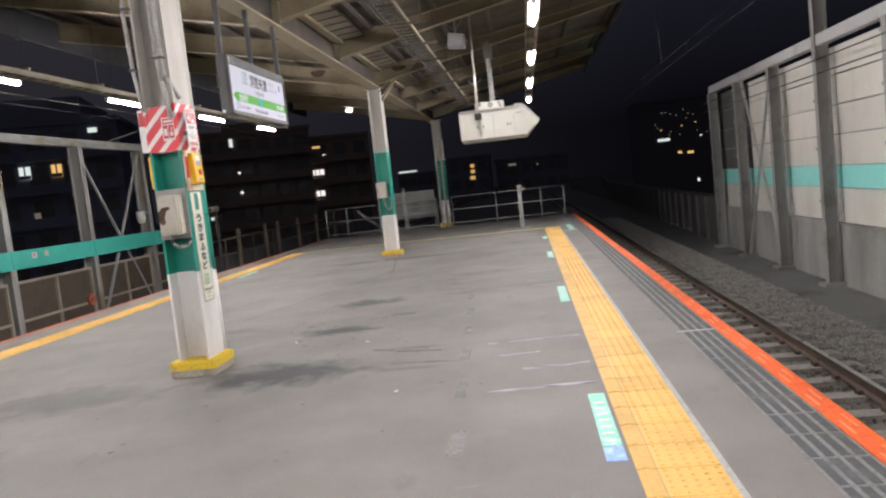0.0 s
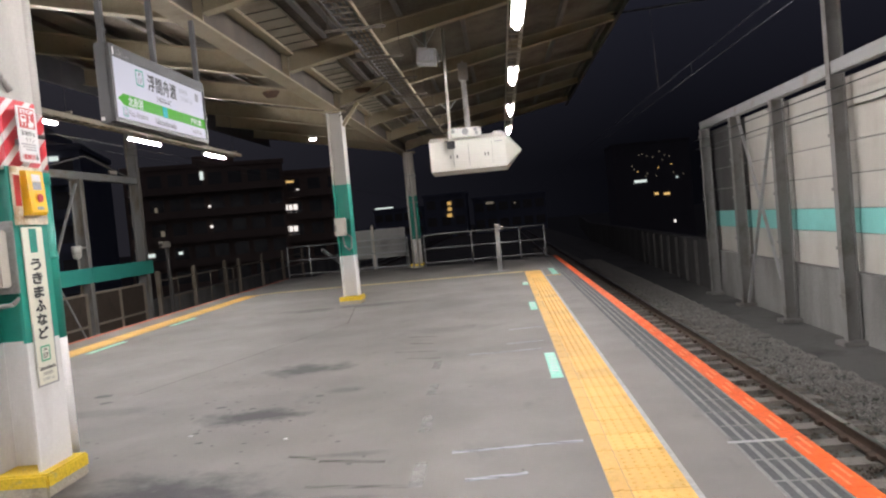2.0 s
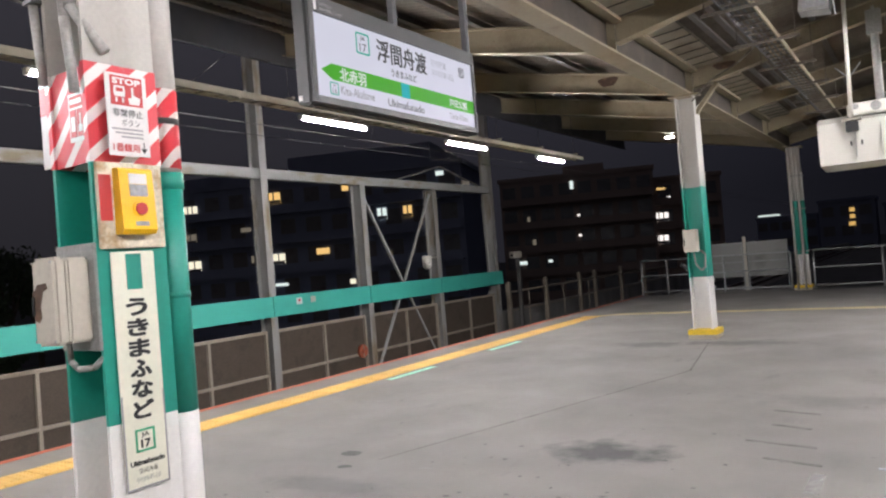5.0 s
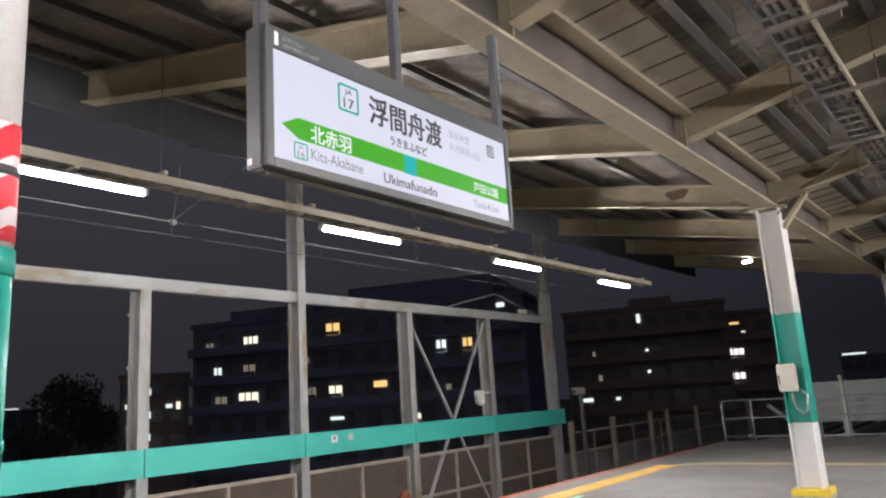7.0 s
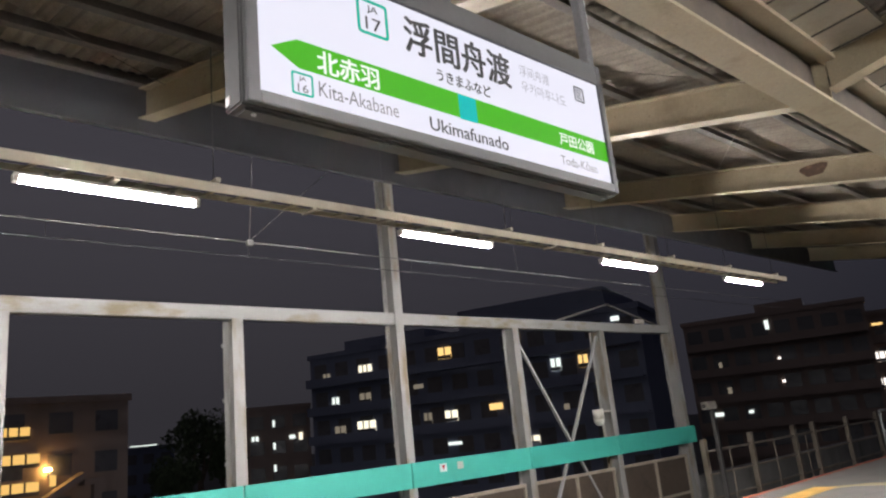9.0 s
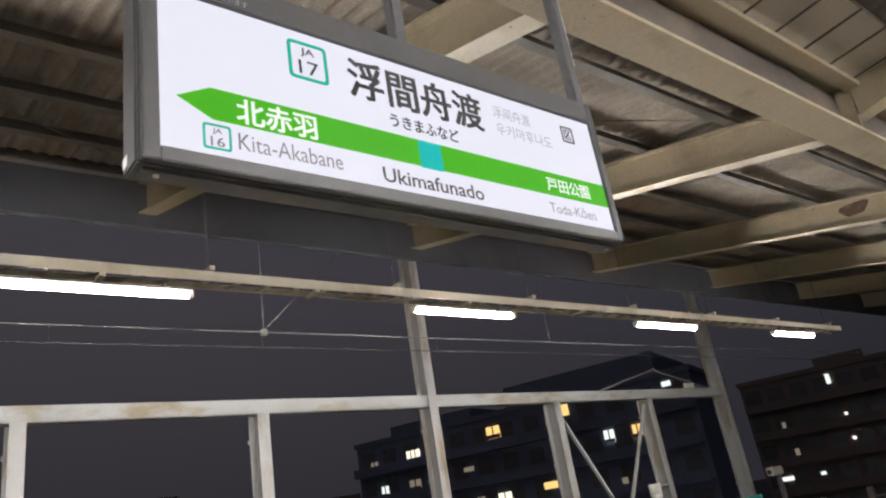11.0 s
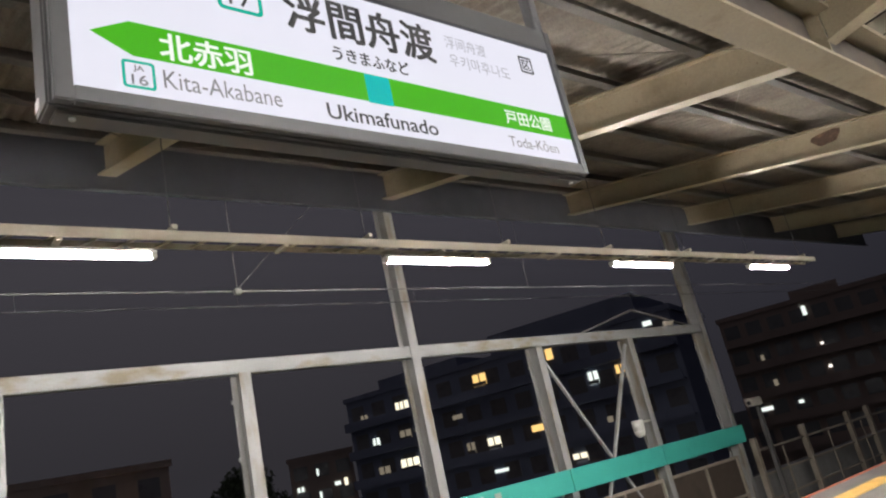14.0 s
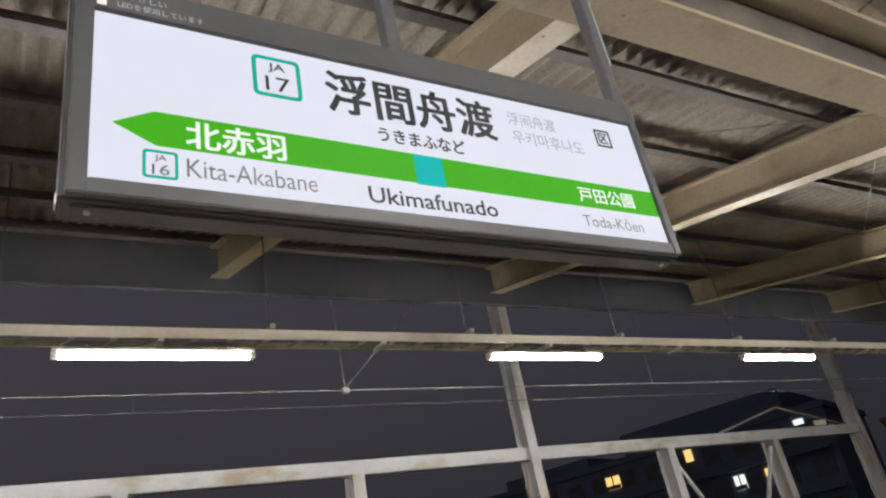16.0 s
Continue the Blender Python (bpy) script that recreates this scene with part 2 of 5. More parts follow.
M_GUTTER = surf("gutter_cream", (0.3, 0.27, 0.215), (0.2, 0.165, 0.12), rough=0.6, grain=0.06, bump=0.04)
# rungs darker than the rails: the fixtures' shadow is put into this colour
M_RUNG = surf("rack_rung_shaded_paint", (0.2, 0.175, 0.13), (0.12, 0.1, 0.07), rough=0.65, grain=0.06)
M_WIRE = surf("overhead_wire_dark", (0.02, 0.02, 0.022), rough=0.6)
M_GALV = surf("galvanised_steel", (0.33, 0.34, 0.34), (0.23, 0.23, 0.225), rough=0.5, metal=0.35, big=6)
M_POST = surf("grey_portal_paint", (0.34, 0.34, 0.33), (0.25, 0.2, 0.14), (0.56, 0.72), rough=0.55, big=1.6, grain=0.07, bump=0.04)
M_EPOST = surf("grey_wall_post_paint", (0.215, 0.21, 0.2), (0.14, 0.125, 0.105), (0.5, 0.7), rough=0.6, big=1.8, grain=0.08, bump=0.06)
M_POSTD = surf("dark_weathered_post", (0.12, 0.115, 0.11), (0.075, 0.07, 0.065), rough=0.65, big=2.0, grain=0.1, bump=0.1)
M_WBEAM = surf("grey_beam_rust_stained", (0.285, 0.285, 0.272), (0.2, 0.165, 0.105), (0.52, 0.68), rough=0.55, big=1.1, grain=0.06, bump=0.04, stretch=(1, 1, 2.5))
M_WPOST = surf("grey_post_rust_streaked", (0.28, 0.275, 0.262), (0.19, 0.15, 0.095), (0.5, 0.68), rough=0.55, big=1.5, grain=0.06, bump=0.04, stretch=(2, 2, 0.5))
M_LADDER = surf("ladder_weathered_steel", (0.13, 0.112, 0.09), (0.07, 0.055, 0.042), (0.45, 0.65), rough=0.6, metal=0.2, big=5)
M_PANELW = surf("cream_wall_panel", (0.5, 0.48, 0.43), (0.38, 0.35, 0.3), (0.45, 0.75), rough=0.8, big=0.7, vary=0.05, stretch=(1, 1, 0.4), grain=0.07, bump=0.04)
M_CONC = surf("wall_concrete", (0.27, 0.265, 0.25), (0.15, 0.145, 0.135), (0.42, 0.7), rough=0.9, big=0.9, bump=0.4, stretch=(1, 1, 0.3))
M_DECK = surf("viaduct_deck", (0.13, 0.128, 0.12), (0.07, 0.068, 0.064), rough=0.95, big=0.8, bump=0.5, depth=0.02)
M_BALLAST = surf("ballast_stone", (0.28, 0.268, 0.25), (0.17, 0.155, 0.14), (0.45, 0.65), rough=0.9, big=14, grain=0.35)
M_BALLASTD = surf("rust_browned_ballast", (0.15, 0.128, 0.105), (0.08, 0.066, 0.053), (0.45, 0.65), rough=0.9, big=14, grain=0.3)
M_SLEEPER = surf("sleeper_concrete", (0.25, 0.235, 0.21), (0.08, 0.07, 0.06), rough=0.9, big=5, vary=0.15)
M_RAIL = surf("rail_rust", (0.11, 0.075, 0.055), (0.06, 0.045, 0.035), rough=0.6, metal=0.3, big=6)
M_RAILTOP = surf("rail_polished", (0.45, 0.43, 0.41), (0.35, 0.32, 0.3), rough=0.3, metal=0.9)
M_BROWN = surf("brown_fence_sheet", (0.07, 0.052, 0.038), (0.045, 0.034, 0.025), rough=0.8, big=1.2)
M_FRAMEB = surf("fence_frame_paint", (0.3, 0.26, 0.205), (0.2, 0.16, 0.115), rough=0.6)
M_BOXW = surf("cabinet_white", (0.58, 0.565, 0.51), (0.5, 0.48, 0.43), (0.6, 0.85), rough=0.4, grain=0.03, bump=0.04)
M_BOXG = surf("box_beige", (0.46, 0.425, 0.36), (0.33, 0.29, 0.24), (0.55, 0.8), rough=0.5, big=5, grain=0.05, bump=0.04)
M_BACKG = surf("backplate_grey", (0.26, 0.26, 0.25), rough=0.5)
M_BLACK = surf("black_plastic", (0.012, 0.012, 0.013), (0.02, 0.02, 0.02), rough=0.45)
M_SIGNF = surf("sign_frame_grey", (0.06, 0.06, 0.06), (0.045, 0.045, 0.045), rough=0.45, metal=0.3, grain=0.04, bump=0.04)
M_PIPE = surf("conduit_grey", (0.33, 0.32, 0.3), (0.22, 0.21, 0.2), rough=0.55)
M_PAPER = surf("notice_white", (0.64, 0.615, 0.61), (0.52, 0.49, 0.48), rough=0.4, big=4, grain=0.03, bump=0.04)
M_RED = surf("notice_red", (0.46, 0.035, 0.038), (0.36, 0.05, 0.045), rough=0.45, grain=0.03, bump=0.04)
M_INK = surf("notice_ink", (0.02, 0.02, 0.022), rough=0.5, grain=0.03, bump=0.04)
M_INKG = surf("notice_grey_ink", (0.3, 0.3, 0.31), rough=0.5)
M_YBOX = surf("button_box_yellow", (0.8, 0.45, 0.01), (0.65, 0.36, 0.02), rough=0.35, grain=0.03, bump=0.04)
M_SIGNCR = surf("plate_cream", (0.74, 0.72, 0.6), (0.62, 0.6, 0.5), rough=0.4, grain=0.03, bump=0.04)
M_LGREEN = surf("plate_green", (0.06, 0.42, 0.22), rough=0.4)
M_FAR = surf("far_facade", (0.15, 0.17, 0.25), (0.11, 0.125, 0.19), rough=0.9, big=0.2)
M_FARB = surf("far_facade_brown", (0.27, 0.21, 0.19), (0.2, 0.155, 0.14), rough=0.9, big=0.2)
M_FARGL = surf("far_dark_glass", (0.1, 0.1, 0.115), rough=0.35)
M_FARHAZE = surf("far_tower_wall", (0.1, 0.1, 0.13), (0.085, 0.085, 0.11), rough=0.9, big=0.2)
M_FARGROUND = surf("city_ground", (0.05, 0.05, 0.05), rough=0.95, big=0.05)
M_HOUSING = surf("lamp_housing", (0.34, 0.33, 0.3), rough=0.5, grain=0.04, bump=0.03)
M_LEAF = surf("night_foliage", (0.05, 0.07, 0.035), (0.03, 0.045, 0.02), rough=0.8)
M_BARK = surf("bark", (0.08, 0.06, 0.045), rough=0.9)
M_TUBE = glow("tube_light", (1.0, 0.955, 0.965), TUBE)
M_PANEL = glow("sign_backlight", (0.84, 0.84, 0.97), 0.7)
M_SGREEN = glow("sign_green", (0.06, 0.42, 0.008), 0.8)
M_SCYAN = glow("sign_cyan", (0.0, 0.5, 0.45), 0.75)
M_SFRAME = glow("sign_frame_teal", (0.0, 0.42, 0.3), 0.75)
M_SWHITE = glow("sign_white_letters", (0.95, 1.0, 0.95), 0.72)
M_SINK = surf("sign_ink", (0.008, 0.008, 0.01), rough=0.5, grain=0.02, bump=0.04)
M_SINKG = surf("sign_ink_thin", (0.13, 0.13, 0.145), rough=0.5)
M_SINKL = glow("sign_ink_pale", (0.42, 0.42, 0.5), 0.66)
M_WARM = glow("window_warm", (1.0, 0.62, 0.22), 1.0)
M_WARMW = glow("window_pale", (1.0, 0.92, 0.7), 1.1)
M_COOLW = glow("window_cool", (0.85, 0.95, 0.9), 1.0)
M_DIMW = glow("window_dim", (1.0, 0.85, 0.65), 0.16)
M_ORANGEW = glow("stair_light_orange", (1.0, 0.6, 0.18), 0.75)
M_WHITEL = glow("corridor_light_white", (1.0, 0.92, 0.86), 1.3)

# ---------- builders ----------
class Shape:
    """Collects boxes, bars and prisms into one bmesh."""
    def __init__(self):
        self.bm = bmesh.new()

    def box(self, x0, x1, y0, y1, z0, z1, bevel=0.0, mi=0):
        v = [self.bm.verts.new(c) for c in ((x0, y0, z0), (x1, y0, z0), (x1, y1, z0), (x0, y1, z0), (x0, y0, z1), (x1, y0, z1), (x1, y1, z1), (x0, y1, z1))]
        fs = [self.bm.faces.new([v[i] for i in q]) for q in ((3, 2, 1, 0), (4, 5, 6, 7), (0, 1, 5, 4), (1, 2, 6, 5), (2, 3, 7, 6), (3, 0, 4, 7))]
        for f in fs:
            f.material_index = mi
        if bevel:
            bmesh.ops.bevel(self.bm, geom=list({e for f in fs for e in f.edges}), offset=bevel, segments=2, affect="EDGES")
        return self

    def prism(self, pts, axis, a, b, mi=0):
        """An outline in the two other axes, in their order, drawn out along one axis from a to b."""
        def at(p, d):
            q = list(p)
            q.insert("xyz".index(axis), d)
            return q
        lo, hi = [self.bm.verts.new(at(p, a)) for p in pts], [self.bm.verts.new(at(p, b)) for p in pts]
        fs = [self.bm.faces.new(lo), self.bm.faces.new(hi[::-1])]
        for i in range(len(pts)):
            j = (i + 1) % len(pts)
            fs.append(self.bm.faces.new((lo[j], lo[i], hi[i], hi[j])))
        for f in fs:
            f.material_index = mi
        bmesh.ops.recalc_face_normals(self.bm, faces=fs)
        return self

    def bar(self, p, q, w, h=None, n=4, mi=0):
        """A bar from p to q: square or flat (n 4), or round with n sides (w its radius)."""
        p, q = Vector(p), Vector(q)
        d = (q - p).normalized()
        s = d.cross((0, 0, 1)) if abs(d.z) < 0.99 else Vector((1, 0, 0))
        s.normalize()
        u = s.cross(d)
        if n == 4:
            h = h or w
            ring = [(-w / 2, -h / 2), (w / 2, -h / 2), (w / 2, h / 2), (-w / 2, h / 2)]
        else:
            ring = [(w * math.cos(2 * math.pi * i / n), w * math.sin(2 * math.pi * i / n)) for i in range(n)]
        a, b = [self.bm.verts.new(p + s * c + u * e) for c, e in ring], [self.bm.verts.new(q + s * c + u * e) for c, e in ring]
        fs = [self.bm.faces.new(a[::-1]), self.bm.faces.new(b)]
        for i in range(len(ring)):
            j = (i + 1) % len(ring)
            fs.append(self.bm.faces.new((a[i], a[j], b[j], b[i])))
        for f in fs:
            f.material_index, f.smooth = mi, n > 6 and len(f.verts) == 4
        return self

    def path(self, pts, r, n=8):
        for p, q in zip(pts, pts[1:]):
            self.bar(p, q, r, n=n)
        return self


def mesh_of(name, sh, mats):
    me = bpy.data.meshes.new(name)
    sh.bm.to_mesh(me)
    sh.bm.free()
    for m in mats if isinstance(mats, (list, tuple)) else [mats]:
        me.materials.append(m)
    return me


def thing(name, at, label, category, group="", kind=""):
    e = new(name)
    e.location = at
    e.empty_display_size = 0.2
    return tagged(e, label, category, group, kind)


def part(name, sh, material, parent, label=""):
    """Links a shape, in world places, as one mesh under a thing or a part."""
    ob = new(name, mesh_of(name, sh, material))
    if parent:
        ob.parent = parent
        base, up = Vector(parent.location), parent.parent
        while up:
            base, up = base + up.location, up.parent
        ob.data.transform(Matrix.Translation(-base))
    return tagged(ob, label)


def solid(name, sh, material, label, category="", kind="", group=""):
    return tagged(new(name, mesh_of(name, sh, material)), label, category, group, kind)


def text_mesh(body, y0, y1, z0, z1, x, bold=0.0):
    """Letters that fill the rectangle y0..y1, z0..z1 in the plane x, read from the +x side. bold: extra stroke width in metres."""
    c = bpy.data.curves.new("letters", "FONT")
    c.body, c.resolution_u = body, 3
    o = new("letters", c)
    me = bpy.data.meshes.new_from_object(o.evaluated_get(bpy.context.evaluated_depsgraph_get()))
    bpy.data.objects.remove(o)
    bpy.data.curves.remove(c)
    co = np.array([v.co for v in me.vertices])
    faces = [tuple(p.vertices) for p in me.polygons]
    bpy.data.meshes.remove(me)
    lo, hi = co.min(0), co.max(0)
    y0, y1, z0, z1 = y0 + bold / 2, y1 - bold / 2, z0 + bold / 2, z1 - bold / 2
    yy = y0 + (co[:, 0] - lo[0]) * (y1 - y0) / (hi[0] - lo[0])
    zz = z0 + (co[:, 1] - lo[1]) * (z1 - z0) / (hi[1] - lo[1])
    moves = [(0, 0)] if not bold else [(0, 0), (0.5, 0), (-0.5, 0), (0, 0.35), (0, -0.35), (0.4, 0.3), (-0.4, 0.3), (0.4, -0.3), (-0.4, -0.3)]
    vs, fs = [], []
    for k, (a, b) in enumerate(moves):
        base = len(vs)
        vs += [(x + 0.00008 * k, p + a * bold, q + b * bold) for p, q in zip(yy, zz)]
        fs += [tuple(base + i for i in f) for f in faces]
    out = bpy.data.meshes.new("letters")
    out.from_pydata(vs, [], fs)
    return out


def lettering(name, body, y0, y1, z0, z1, x, material, parent, bold=0.0):
    me = text_mesh(body, y0, y1, z0, z1, x, bold)
    me.materials.append(material)
    ob = new(name, me)
    ob.parent = parent
    base, up = Vector(parent.location), parent.parent
    while up:
        base, up = base + up.location, up.parent
    me.transform(Matrix.Translation(-base))
    return ob


def repeat(name, me, parent, places):
    """Alike pieces of a thing: objects of their own on one mesh, at world places."""
    for p in places:
        o = new(name, me)
        o.parent, o.location = parent, Vector(p) - Vector(parent.location)


def h_outline(x, y, hx, hy, tf, tw):
    """The outline of an H section, flanges across x, seen from above."""
    return [(x - hx, y - hy), (x - hx + tf, y - hy), (x - hx + tf, y - tw), (x + hx - tf, y - tw), (x + hx - tf, y - hy), (x + hx, y - hy),
            (x + hx, y + hy), (x + hx - tf, y + hy), (x + hx - tf, y + tw), (x - hx + tf, y + tw), (x - hx + tf, y + hy), (x - hx, y + hy)]


def i_outline(x, z1, h, w, tf, tw):
    """The outline of an I section, seen along it: x its middle, z1 its top."""
    z0 = z1 - h
    return [(x - w / 2, z0), (x + w / 2, z0), (x + w / 2, z0 + tf), (x + tw / 2, z0 + tf), (x + tw / 2, z1 - tf), (x + w / 2, z1 - tf),
            (x + w / 2, z1), (x - w / 2, z1), (x - w / 2, z1 - tf), (x - tw / 2, z1 - tf), (x - tw / 2, z0 + tf), (x - w / 2, z0 + tf)]

# ---------- large structure ----------
PL, PR, PE = -7.6, 1.74, 26.9          # platform edges and end
Y0 = -9.0                              # where the built place stops behind the walk
GX = -3.18                             # line of the columns and the girder


WE = -8.14                             # west eave


def roof_z(x):
    """Height of the rafters' undersides: a shallow V with its valley over the columns."""
    return 3.95 + 0.195 * (GX - x) if x < GX else 4.0 + 0.165 * (x - GX)


ground = solid("ground", Shape().box(-900, 900, -700, 1100, -9.4, -9.0), M_FARGROUND, "dark city ground far below the viaduct", "ground", "structure")
deck = solid("viaduct_deck", Shape().box(-13.6, 7.6, Y0 - 3, 140, -2.2, -1.5), M_DECK, "grey concrete viaduct deck under the tracks", "deck", "structure")
floor = solid("floor", Shape().box(PL, PR, Y0, PE, -0.14, 0.0), M_FLOOR, "worn grey asphalt platform with dark stains", "platform", "structure")
solid("platform_wall", Shape().box(PL + 0.25, PR - 0.25, Y0, PE - 0.25, -1.5, -0.14), M_SLAB, "concrete platform wall below the coping", "wall", "structure")
solid("wall_behind", Shape().box(-9.0, 2.4, Y0 - 0.25, Y0 - 0.02, -1.5, 5.2), M_CONC, "plain concrete wall closing the platform", "wall", "structure")

# corrugated roof, one sheet each side of the valley
for side, xa, xb in (("west", GX - 0.02, WE - 0.05), ("east", GX + 0.02, 2.65)):
    nx, pitch = 5, 0.13
    ys = np.arange(Y0, 28.2, pitch / 6)
    xs = np.linspace(xa, xb, nx)
    wave = 0.022 * np.sin(2 * np.pi * ys / pitch)
    co = [(x, y, roof_z(x) + 0.5 + w) for x in xs for y, w in zip(ys, wave)]
    top = [(x, y, z + 0.012) for x, y, z in co]
    N, K = len(ys), len(co)
    quads = [(i * N + j, i * N + j + 1, (i + 1) * N + j + 1, (i + 1) * N + j) for i in range(nx - 1) for j in range(N - 1)]
    me = bpy.data.meshes.new("ceiling_" + side)
    me.from_pydata(co + top, [], quads + [tuple(K + i for i in q[::-1]) for q in quads])
    me.materials.append(M_ROOF)
    tagged(new("ceiling_" + side, me), "grimy corrugated slate canopy roof on steel rafters", "ceiling", "", "structure")

# girder along the columns
RAFTERS = [-7.0, -3.6, -0.2, 3.2, 6.62, 10.0, 13.3, 16.82, 20.2, 23.6, 26.9]
SKEW = 0.095                           # the west arms lean back a little from square
g = thing("roof_girder", (GX, Y0, 4.0), "cream painted steel girder along the column heads", "girder")
part("girder_beam", Shape().prism(i_outline(GX, 4.36, 0.44, 0.26, 0.028, 0.02), "y", Y0, 28.0), M_BEAM, g)
repeat("stiffener", mesh_of("stiffener", Shape().box(-0.12, -0.011, 0, 0.014, 3.95, 4.33).box(0.011, 0.12, 0, 0.014, 3.95, 4.33), M_BEAM), g, [(GX, y, 0) for y in RAFTERS[2:-1]])

# valley gutter on the east side of the girder, with clips
gut = thing("valley_gutter", (GX + 0.5, Y0, 4.4), "cream sheet-metal valley gutter with clips", "gutter")
# thin near-black sheet laid over the east face of the web
part("girder_web_sheet", Shape().box(GX + 0.0105, GX + 0.0145, Y0, 28.0, 3.952, 4.33), M_NEARBLACK, g, "thin near-black sheet on the web's east face")
part("gutter_lip", Shape().box(GX + 0.1, GX + 0.215, Y0, 28.0, 4.285, 4.328), M_BEAM, gut)
part("trough", Shape().prism([(GX + 0.2, 4.34), (GX + 0.62, 4.38), (GX + 0.62, 4.43), (GX + 0.2, 4.39)], "y", Y0, 28.0), M_GUTTER, gut)
repeat("seam", mesh_of("seam", Shape().prism([(0.2, 4.328), (0.63, 4.369), (0.63, 4.384), (0.2, 4.343)], "y", 0, 0.012), M_PURLIN), gut, [(GX, y, 0) for y in np.arange(Y0 + 0.5, 28, 0.41)])

for y in RAFTERS:
    r = thing("roof_rafter", (GX, y, 4.0), "cream painted steel canopy rafter, stained with rust", "rafter", "canopy rafters")
    for sgn, xe in ((-1, WE + 0.02), (1, 2.55)):
        xs_ = GX + sgn * 0.135
        sh = Shape()
        d = 0.34
        za, zb = roof_z(xs_), roof_z(xe)
        de = 0.34 if sgn < 0 else 0.15          # the east arms taper towards the eave
        out = i_outline(y, 0.0, d, 0.17, 0.016, 0.012)
        lo, hi = [sh.bm.verts.new((xs_, p, za + d + q)) for p, q in out], [sh.bm.verts.new((xe, p - (SKEW * (xs_ - xe) if sgn < 0 else 0.0), zb + d + q * de / d)) for p, q in out]
        for k in range(12):
            sh.bm.faces.new((lo[k], lo[(k + 1) % 12], hi[(k + 1) % 12], hi[k]))
        sh.bm.faces.new(lo)
        sh.bm.faces.new(hi[::-1])
        bmesh.ops.recalc_face_normals(sh.bm, faces=sh.bm.faces)
        part("west_arm" if sgn < 0 else "east_arm", sh, M_BEAM, r)
# rust holes through the web of the rafter at the second column
def web_y(x):
    return RAFTERS[7] - (SKEW * (GX - 0.135 - x) if x < GX else 0.0)


rust = thing("rust_patch", (-4.5, 16.7, 4.4), "dark rusted hole in a rafter web", "rust")
for cx, cz, rx, rz in ((-4.42, 4.4, 0.16, 0.1), (-2.55, 4.3, 0.16, 0.07)):
    sh = Shape()
    ring = [(cx + rx * math.cos(a) * (1 + 0.22 * math.sin(3 * a)), cz + rz * math.sin(a) * (1 + 0.25 * math.cos(2 * a))) for a in np.linspace(0, 2 * math.pi, 16)[:-1]]
    front = [sh.bm.verts.new((p, web_y(p) - 0.011, q)) for p, q in ring]
    back = [sh.bm.verts.new((p, web_y(p) - 0.0062, q)) for p, q in ring]
    sh.bm.faces.new(front[::-1])
    for k in range(len(ring)):
        sh.bm.faces.new((front[k], front[(k + 1) % len(ring)], back[(k + 1) % len(ring)], back[k]))
    part("rust_hole", sh, M_RUST, rust)

# purlins under the sheets, and rods between the rafters
for x in (-3.95, -4.8, -5.65, -6.5, -7.3, -8.05, -2.42, -2.2, -1.25, -0.35, 0.55, 1.45, 2.5):
    z = roof_z(x) + 0.345
    pu = thing("purlin", (x, Y0, z), "dark steel angle purlin under the roof sheets", "purlin", "purlins")
    part("purlin_bar", Shape().prism([(x - 0.04, z), (x + 0.04, z), (x + 0.04, z + 0.03), (x + 0.034, z + 0.03), (x + 0.034, z + 0.006), (x - 0.034, z + 0.006), (x - 0.034, z + 0.13), (x - 0.04, z + 0.13)], "y", Y0, 28.1), M_PURLIN, pu)
solid("fascia_west", Shape().box(WE - 0.02, WE, Y0, 28.15, 4.76, 5.42).box(WE, WE + 0.05, Y0, 28.15, 4.76, 4.775), M_FASCIA, "dark grey steel fascia along the canopy edge", "fascia", "structure")
ze = roof_z(2.62)
solid("fascia_east", Shape().box(2.62, 2.64, Y0, 28.15, ze + 0.2, ze + 0.46).box(2.56, 2.62, Y0, 28.15, ze + 0.188, ze + 0.2), M_FASCIA, "dark grey steel fascia along the canopy edge", "fascia", "structure")
for i, y in enumerate(RAFTERS[:-1]):
    for xa, xb in ((-3.6, -5.8), (-5.8, -8.0)):
        rod = thing("tie_rod", (xa, y, roof_z(xa) + 0.3), "thin steel tie rod between the rafters", "rod", "tie rods")
        a, b = (xa, y, roof_z(xa) + 0.3), (xb, RAFTERS[i + 1], roof_z(xb) + 0.3)
        if i % 2:
            a, b = (xa, RAFTERS[i + 1], a[2]), (xb, y, b[2])
        part("rod", Shape().bar(a, b, 0.004, n=6), M_LADDER, rod)

# ---------- platform edge lines ----------
def dome_tile(w, ln):
    sh = Shape().box(-w / 2, w / 2, 0.006, ln - 0.006, 0.0, 0.006)
    for i in range(5):
        for j in range(5):
            x, y = -w / 2 + w * (i + 0.5) / 5, ln * (j + 0.5) / 5
            r = 0.013
            lo = [sh.bm.verts.new((x + r * c, y + r * s, 0.0055)) for c, s in ((1, 0), (0, 1), (-1, 0), (0, -1))]
            hi = [sh.bm.verts.new((x + r * 0.6 * c, y + r * 0.6 * s, 0.0125)) for c, s in ((1, 0), (0, 1), (-1, 0), (0, -1))]
            sh.bm.faces.new(hi)
            for k in range(4):
                sh.bm.faces.new((lo[k], lo[(k + 1) % 4], hi[(k + 1) % 4], hi[k]))
    return mesh_of("tactile_tile", sh, M_YELLOW)


def inner_line(ln):
    return mesh_of("inner_line_tile", Shape().box(-0.049, 0.049, 0.006, ln - 0.006, 0.0, 0.006).box(-0.015, 0.015, 0.01, ln - 0.01, 0.006, 0.011), M_INNER)


